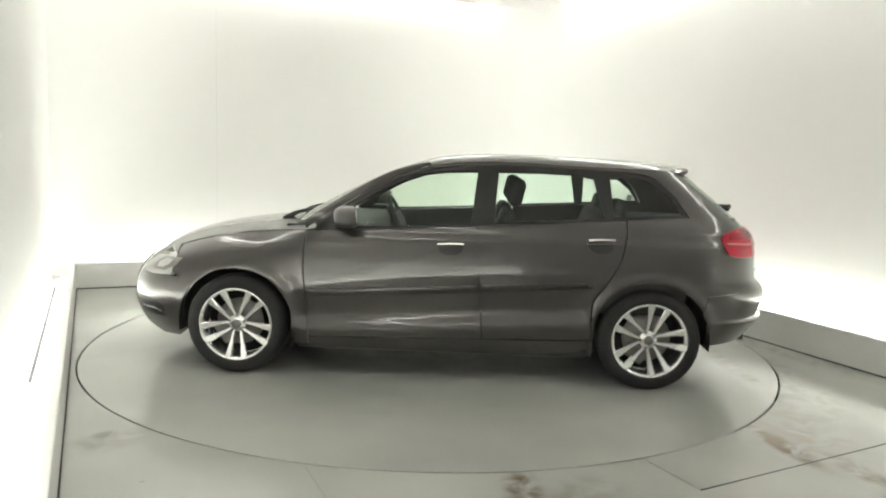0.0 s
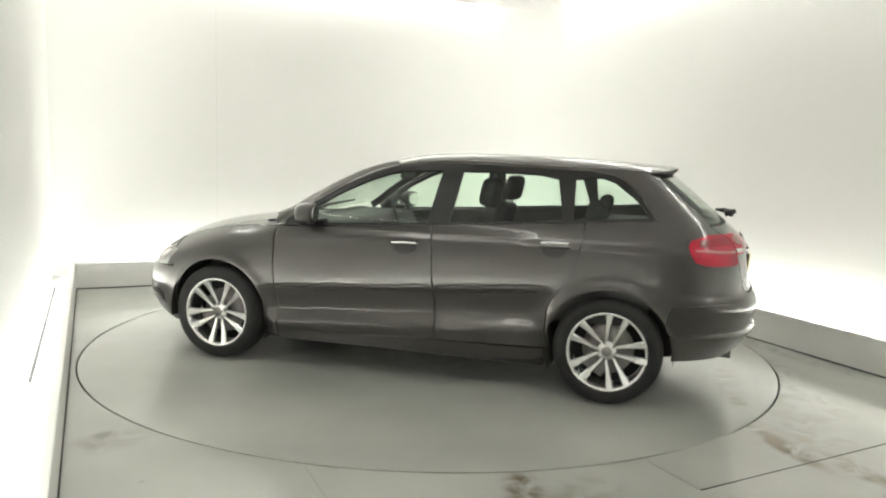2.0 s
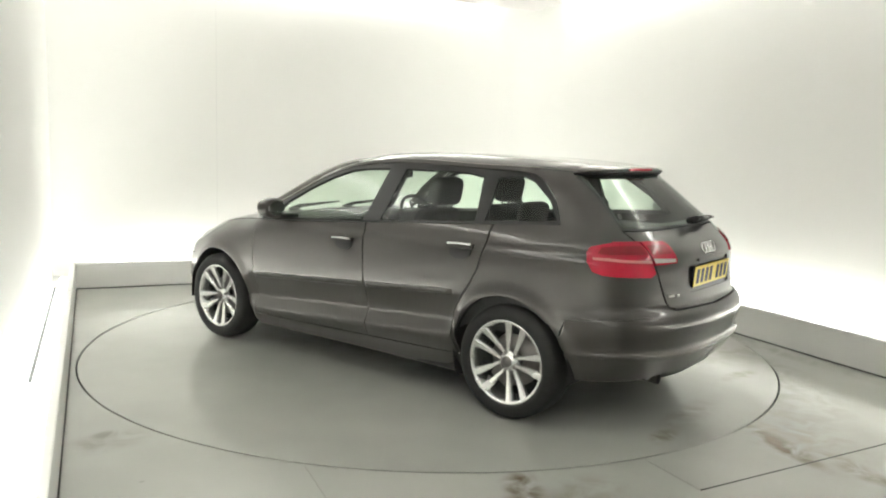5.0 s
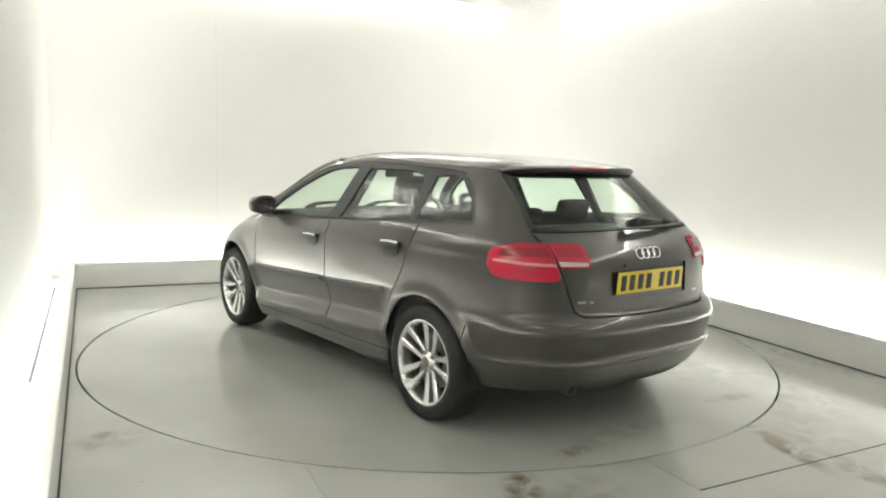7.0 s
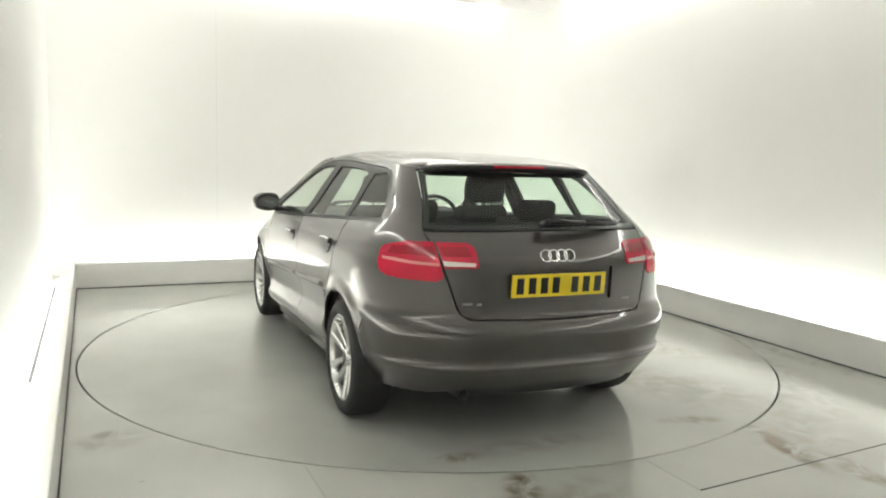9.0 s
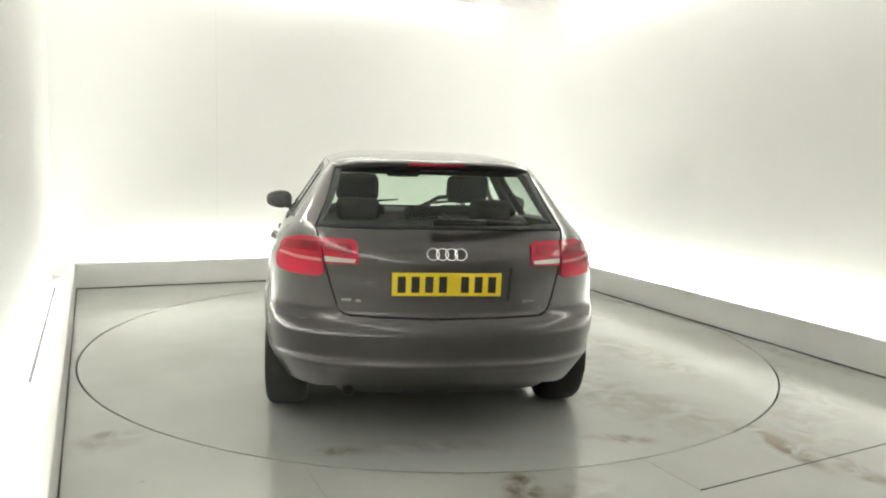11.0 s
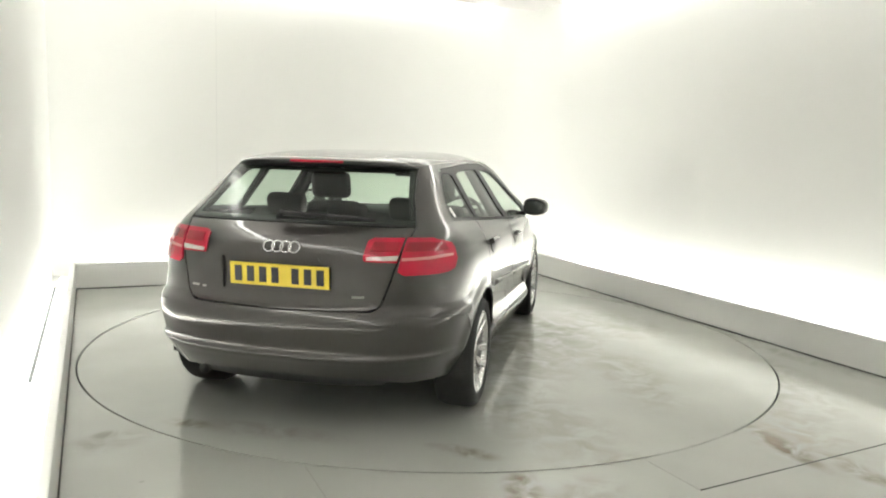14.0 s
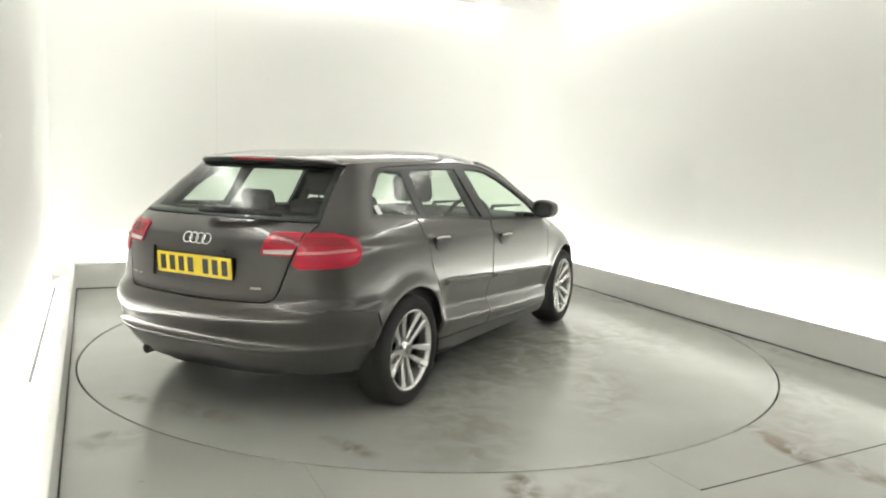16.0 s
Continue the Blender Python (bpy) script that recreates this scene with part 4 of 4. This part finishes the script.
def wheel(m):
    """Wheel with its outer face towards +y, centred on the hub plane."""
    w = new("wheel")
    w.parent = car
    w.matrix_basis = m
    bm = lathe([(0.225, -0.19), (0.27, -0.205), (0.300, -0.195), (0.312, -0.165), (0.315, -0.11), (0.315, -0.05), (0.310, -0.018), (0.298, 0.002), (0.27, 0.013), (0.245, 0.012), (0.232, 0.004), (0.226, -0.01)], 64)
    part("tyre", bm, M_RUBBER, w, "black rubber tyre", True)
    bm = lathe([(0.222, -0.19), (0.215, -0.10), (0.212, -0.03), (0.214, -0.006), (0.222, 0.002), (0.233, 0.004), (0.2345, -0.002), (0.228, -0.02)], 64)
    rim = part("rim", bm, M_ALLOY, w, "silver alloy rim", True)
    # ten spokes in five pairs
    for i in range(5):
        for sgn in (-1, 1):
            bm = bmesh.new()
            a = 2 * math.pi * i / 5 + math.pi / 2
            rows = []
            for k in range(9):
                f = k / 8
                r = 0.042 + 0.177 * f
                mid = a + sgn * math.asin((0.020 + 0.030 * f) / r)
                wd = 0.009 + 0.0145 * f ** 1.3
                y = -0.034 + 0.036 * f ** 1.4
                e, tn = Vector((math.cos(mid), 0, math.sin(mid))), Vector((-math.sin(mid), 0, math.cos(mid)))
                c = e * r
                rows.append([bm.verts.new(c + tn * s + Vector((0, yy, 0))) for s, yy in ((-wd, y - 0.03), (-wd, y - 0.008), (-wd * 0.62, y), (wd * 0.62, y), (wd, y - 0.008), (wd, y - 0.03))])
            for p, q in zip(rows, rows[1:]):
                for j in range(5):
                    bm.faces.new((p[j], p[j + 1], q[j + 1], q[j]))
            bm.faces.new(rows[0])
            bm.faces.new(rows[-1][::-1])
            part("spoke", bm, M_ALLOY, rim)
    bm = lathe([(0.060, -0.07), (0.058, -0.042), (0.052, -0.034), (0.036, -0.028), (0.033, -0.021), (0.001, -0.020)], 32)
    part("hub", bm, M_ALLOY, rim, "", True)
    bm = lathe([(0.030, -0.021), (0.029, -0.0165), (0.001, -0.015)], 24)
    part("hub_cap", bm, M_DISC, rim, "round grey centre cap", True)
    for i in range(5):
        a = 2 * math.pi * (i + 0.5) / 5 + math.pi / 2
        bm = bmesh.new()
        rod(bm, (0.052 * math.cos(a), -0.045, 0.052 * math.sin(a)), (0.052 * math.cos(a), -0.027, 0.052 * math.sin(a)), 0.009, 0.009, 6)
        part("wheel_bolt", bm, M_DISC, rim)
    bm = lathe([(0.05, -0.10), (0.148, -0.10), (0.150, -0.105), (0.150, -0.12), (0.05, -0.125)], 40)
    part("brake_disc", bm, M_DISC, w, "dull steel brake disc", True)
    bm = bmesh.new()
    box(bm, 0.07, 0.165, -0.135, -0.075, -0.07, 0.07, 0.015)
    part("brake_caliper", bm, M_DISC, w)
    bm = lathe([(0.001, -0.17), (0.215, -0.17)], 32)
    part("back_plate", bm, M_DARK, w)
    return w


first = wheel(pose(AX, 0.868, WHEEL_R, 0, 36, 0))
for mm in (pose(-AX, 0.868, WHEEL_R, 0, 57, 0), pose(AX, -0.868, WHEEL_R, 0, 14, 180), pose(-AX, -0.868, WHEEL_R, 0, 33, 180)):
    copy_thing(first, mm)

for cx in (-AX, AX):
    for sg in (-1, 1):
        bm = bmesh.new()
        n, rr = 28, 0.372
        rows = []
        for i in range(n + 1):
            a = radians((-24 if cx < 0 else -9) + 213 * i / n)
            px, pz = cx + rr * math.cos(a), WHEEL_R + rr * math.sin(a)
            rows.append([bm.verts.new((px, sg * yy, pz)) for yy in (0.845, 0.58)])
        for p, q in zip(rows, rows[1:]):
            bm.faces.new((p[0], p[1], q[1], q[0]))
        bm.faces.new([r[1] for r in rows])
        part("arch_liner", bm, M_UNDER, car, "black plastic wheel arch liner", False)
bm = bmesh.new()
box(bm, -0.92, 0.92, -0.80, 0.80, 0.17, 0.26, 0.02)
part("floor_pan", bm, M_UNDER, car)
bm = bmesh.new()
box(bm, -1.90, -0.92, -0.54, 0.54, 0.27, 0.50, 0.03)
part("boot_floor", bm, M_UNDER, car)
bm = bmesh.new()
box(bm, 0.92, 1.80, -0.56, 0.56, 0.19, 0.60, 0.03)
part("engine_tray", bm, M_UNDER, car)

# ---- mirrors ----
for sg in (1, -1):
    bm = bmesh.new()
    bmesh.ops.create_uvsphere(bm, u_segments=24, v_segments=14, radius=1)
    for v in bm.verts:
        c = v.co
        for k in range(3):
            c[k] = math.copysign(abs(c[k]) ** 0.72, c[k])
        c.x = max(c.x, -0.55)
        shape = 1 - 0.16 * max(0, c.y)
        c.x, c.y, c.z = c.x * 0.085 * (1 - 0.2 * abs(c.y)), c.y * 0.098, c.z * 0.069 * shape
    bmesh.ops.transform(bm, matrix=pose(0.575, sg * 0.945, 1.022, 0, 0, sg * 12) @ Matrix.Diagonal((1, sg, 1, 1)), verts=bm.verts)
    mirror = part("door_mirror", bm, M_PAINT, car, "body-coloured door mirror with dark stalk", True)
    bm = bmesh.new()
    bmesh.ops.create_cone(bm, segments=32, radius1=1, radius2=1, depth=0.004, cap_ends=True, matrix=pose(0.575, sg * 0.945, 1.022, 0, 0, sg * 12) @ pose(-0.049, 0, 0, 0, 90, 0) @ Matrix.Diagonal((0.048, 0.080, 1, 1)))
    part("mirror_glass", bm, material("mirror_silver", (0.85, 0.87, 0.86), 0.03, 1.0) if sg == 1 else bpy.data.materials["mirror_silver"], mirror, "silvered mirror glass", False)
    bm = bmesh.new()
    box(bm, 0.535, 0.66, 0.80 * sg - 0.07, 0.80 * sg + 0.09, 0.952, 0.985, 0.012)
    part("mirror_stalk", bm, M_TRIM, mirror, "black mirror stalk", False)

# ---- cabin ----
def seat(x, y, w, hr=True):
    st = new("seat")
    st.parent = car
    st.matrix_basis = pose(x, y, 0)
    bm = bmesh.new()
    box(bm, -0.06, 0.46, -w / 2, w / 2, 0.42, 0.60, 0.05, 3, m=pose(0, 0, 0, 0, -4, 0))
    part("cushion", bm, M_FABRIC, st, "", True)
    bm = bmesh.new()
    box(bm, -0.07, 0.07, -w / 2, w / 2, 0.0, 0.58, 0.05, 3)
    for v in bm.verts:
        v.co.y *= 1 - 0.24 * smooth01(0.25, 0.58, v.co.z)
        v.co.x *= 1 - 0.3 * smooth01(0.2, 0.58, v.co.z)
    bmesh.ops.transform(bm, matrix=pose(-0.02, 0, 0.52, 0, -20, 0), verts=bm.verts)
    part("backrest", bm, M_FABRIC, st, "", True)
    if hr:
        bm = bmesh.new()
        box(bm, -0.05, 0.05, -0.14, 0.14, 0.0, 0.185, 0.045, 3, m=pose(-0.24, 0, 1.09, 0, -12, 0))
        part("headrest", bm, M_FABRIC, st, "", True)
        for yy in (-0.06, 0.06):
            bm = bmesh.new()
            rod(bm, (-0.235, yy, 1.07), (-0.245, yy, 1.16), 0.006, 0.006)
            part("headrest_post", bm, M_CHROME, st)
    return st


for yy in (0.37, -0.37):
    seat(-0.20, yy, 0.50)
rear = new("rear_seat")
rear.parent = car
bm = bmesh.new()
box(bm, -0.93, -0.40, -0.66, 0.66, 0.40, 0.58, 0.05, 3)
part("bench", bm, M_FABRIC, rear, "", True)
bm = bmesh.new()
box(bm, -0.07, 0.07, -0.64, 0.64, 0, 0.58, 0.05, 3, m=pose(-0.92, 0, 0.50, 0, -20, 0))
part("backrest", bm, M_FABRIC, rear, "", True)
for yy, hh in ((0.39, 0.14), (0.0, 0.09), (-0.39, 0.14)):
    bm = bmesh.new()
    box(bm, -0.045, 0.045, -0.125, 0.125, 0, hh, 0.04, 3, m=pose(-1.115, yy, 1.02, 0, -14, 0))
    part("headrest", bm, M_FABRIC, rear, "", True)
bm = bmesh.new()
box(bm, -1.86, -1.14, -0.60, 0.60, 0.985, 1.005, 0.006)
part("parcel_shelf", bm, M_PLASTIC, car)
bm = bmesh.new()
vs = box(bm, 0.50, 0.98, -0.70, 0.70, 0.60, 0.955, 0.06, 3)
for v in bm.verts:
    if v.co.z > 0.85:
        v.co.z += 0.02 * math.cos(v.co.y * 2) - 0.05 * max(0, 0.7 - v.co.x)
part("dashboard", bm, M_PLASTIC, car, "", True)
# steering wheel, on the car's right
R, r = 0.185, 0.016
bm = bmesh.new()
ringv = [[bm.verts.new(((R + r * math.cos(2 * math.pi * j / 8)) * math.cos(2 * math.pi * i / 32), (R + r * math.cos(2 * math.pi * j / 8)) * math.sin(2 * math.pi * i / 32), r * math.sin(2 * math.pi * j / 8))) for j in range(8)] for i in range(32)]
for i in range(32):
    for j in range(8):
        bm.faces.new((ringv[i][j], ringv[(i + 1) % 32][j], ringv[(i + 1) % 32][(j + 1) % 8], ringv[i][(j + 1) % 8]))
SW = pose(0.40, -0.37, 0.905, 0, -66, 0)
bmesh.ops.transform(bm, matrix=SW, verts=bm.verts)
sw = part("steering_wheel", bm, M_PLASTIC, car, "black steering wheel", True)
bm = bmesh.new()
box(bm, -0.06, 0.06, -0.175, 0.175, -0.015, 0.015, 0.012, m=SW)
part("wheel_boss", bm, M_PLASTIC, sw)
bm = bmesh.new()
box(bm, 0.24, 0.27, -0.122, 0.122, 1.232, 1.296, 0.012)
part("interior_mirror", bm, M_PLASTIC, car, "black interior mirror", True)
for sg in (1, -1):
    panel("door_card", lambda q, z: tail(q, z), X(*along(BELT, 0.80, -1.50, 8, -0.012)) + X((-1.50, 0.45), (0.80, 0.45)), M_PLASTIC, car, off=-0.06, depth=0, step=0.12, side=sg, label="dark inner door trim")
    bm = bmesh.new()
    rod(bm, (-0.245, sg * 0.745, 1.0), (-0.28, sg * 0.55, 1.325), 0.032, 0.028, 12)
    part("pillar_trim", bm, M_PLASTIC, car, "dark inner pillar trim", True)


def lining_skin(x, s):
    p = roof_skin(x, s)
    return Vector((p.x, p.y * 0.985, p.z - 0.022))


grid_panel("headlining", lining_skin, span(0.10, -1.50, 16), span(-0.98, 0.98, 12), M_LINER, car, "pale cloth headlining", True)
# small sticker low in a rear quarter window
panel("sticker", tail, X((-1.40, 1.135), (-1.44, 1.13), (-1.44, 1.085), (-1.40, 1.085)), M_PAPER, car, off=-0.003, depth=0.002, step=0.03, gap=0, side=-1, label="small white window sticker")
# front wiper arms at rest below the windscreen
for yy in (0.32, -0.25):
    bm = bmesh.new()
    rod(bm, (1.12, yy, 0.938), (1.05, yy - 0.05, 0.982), 0.024, 0.017)
    rod(bm, (1.05, yy - 0.05, 0.982), (0.93, yy - 0.35, 1.015), 0.014, 0.006)
    part("front_wiper", bm, M_TRIM, car, "black front wiper arm", True)
# front wipers' cover and scuttle
bm = bmesh.new()
box(bm, 0.86, 1.02, -0.66, 0.66, 0.915, 0.945, 0.01)
part("scuttle", bm, M_TRIM, car, "black plastic scuttle below the windscreen")
# ---- turntable ----
turntable = tagged(new("turntable"), "round grey painted turntable flush with the floor", "turntable")
M_TABLE = floor_material("table_paint", TABLE_STAINS_SHADE, 1.0)
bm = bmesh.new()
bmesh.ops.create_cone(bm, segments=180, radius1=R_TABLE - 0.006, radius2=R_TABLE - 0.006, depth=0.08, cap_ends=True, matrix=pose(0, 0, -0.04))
part("deck", bm, M_TABLE, turntable, "worn grey-green painted deck with scuffs, and shade painted in under the car")
bm = lathe([(0.4, -0.115), (0.4, -0.08), (0.38, -0.08)], 32)
bmesh.ops.transform(bm, matrix=pose(0, 0, 0, 90, 0, 0), verts=bm.verts)
part("bearing", bm, M_DARK, turntable, "dark steel bearing under the deck")


def motions():
    rows_car, rows_table = [], []
    for i in range(33):
        t = i * 0.5
        deg = TH0 + OM * t + OM2 * t * t
        turn = pose(0, 0, 0, 0, 0, deg)
        rows_table.append((t, turn))
        rows_car.append((t, turn @ pose(CAR_DX, CAR_DY, 0)))
    walk(turntable, rows_table)
    walk(car, rows_car)


motions()
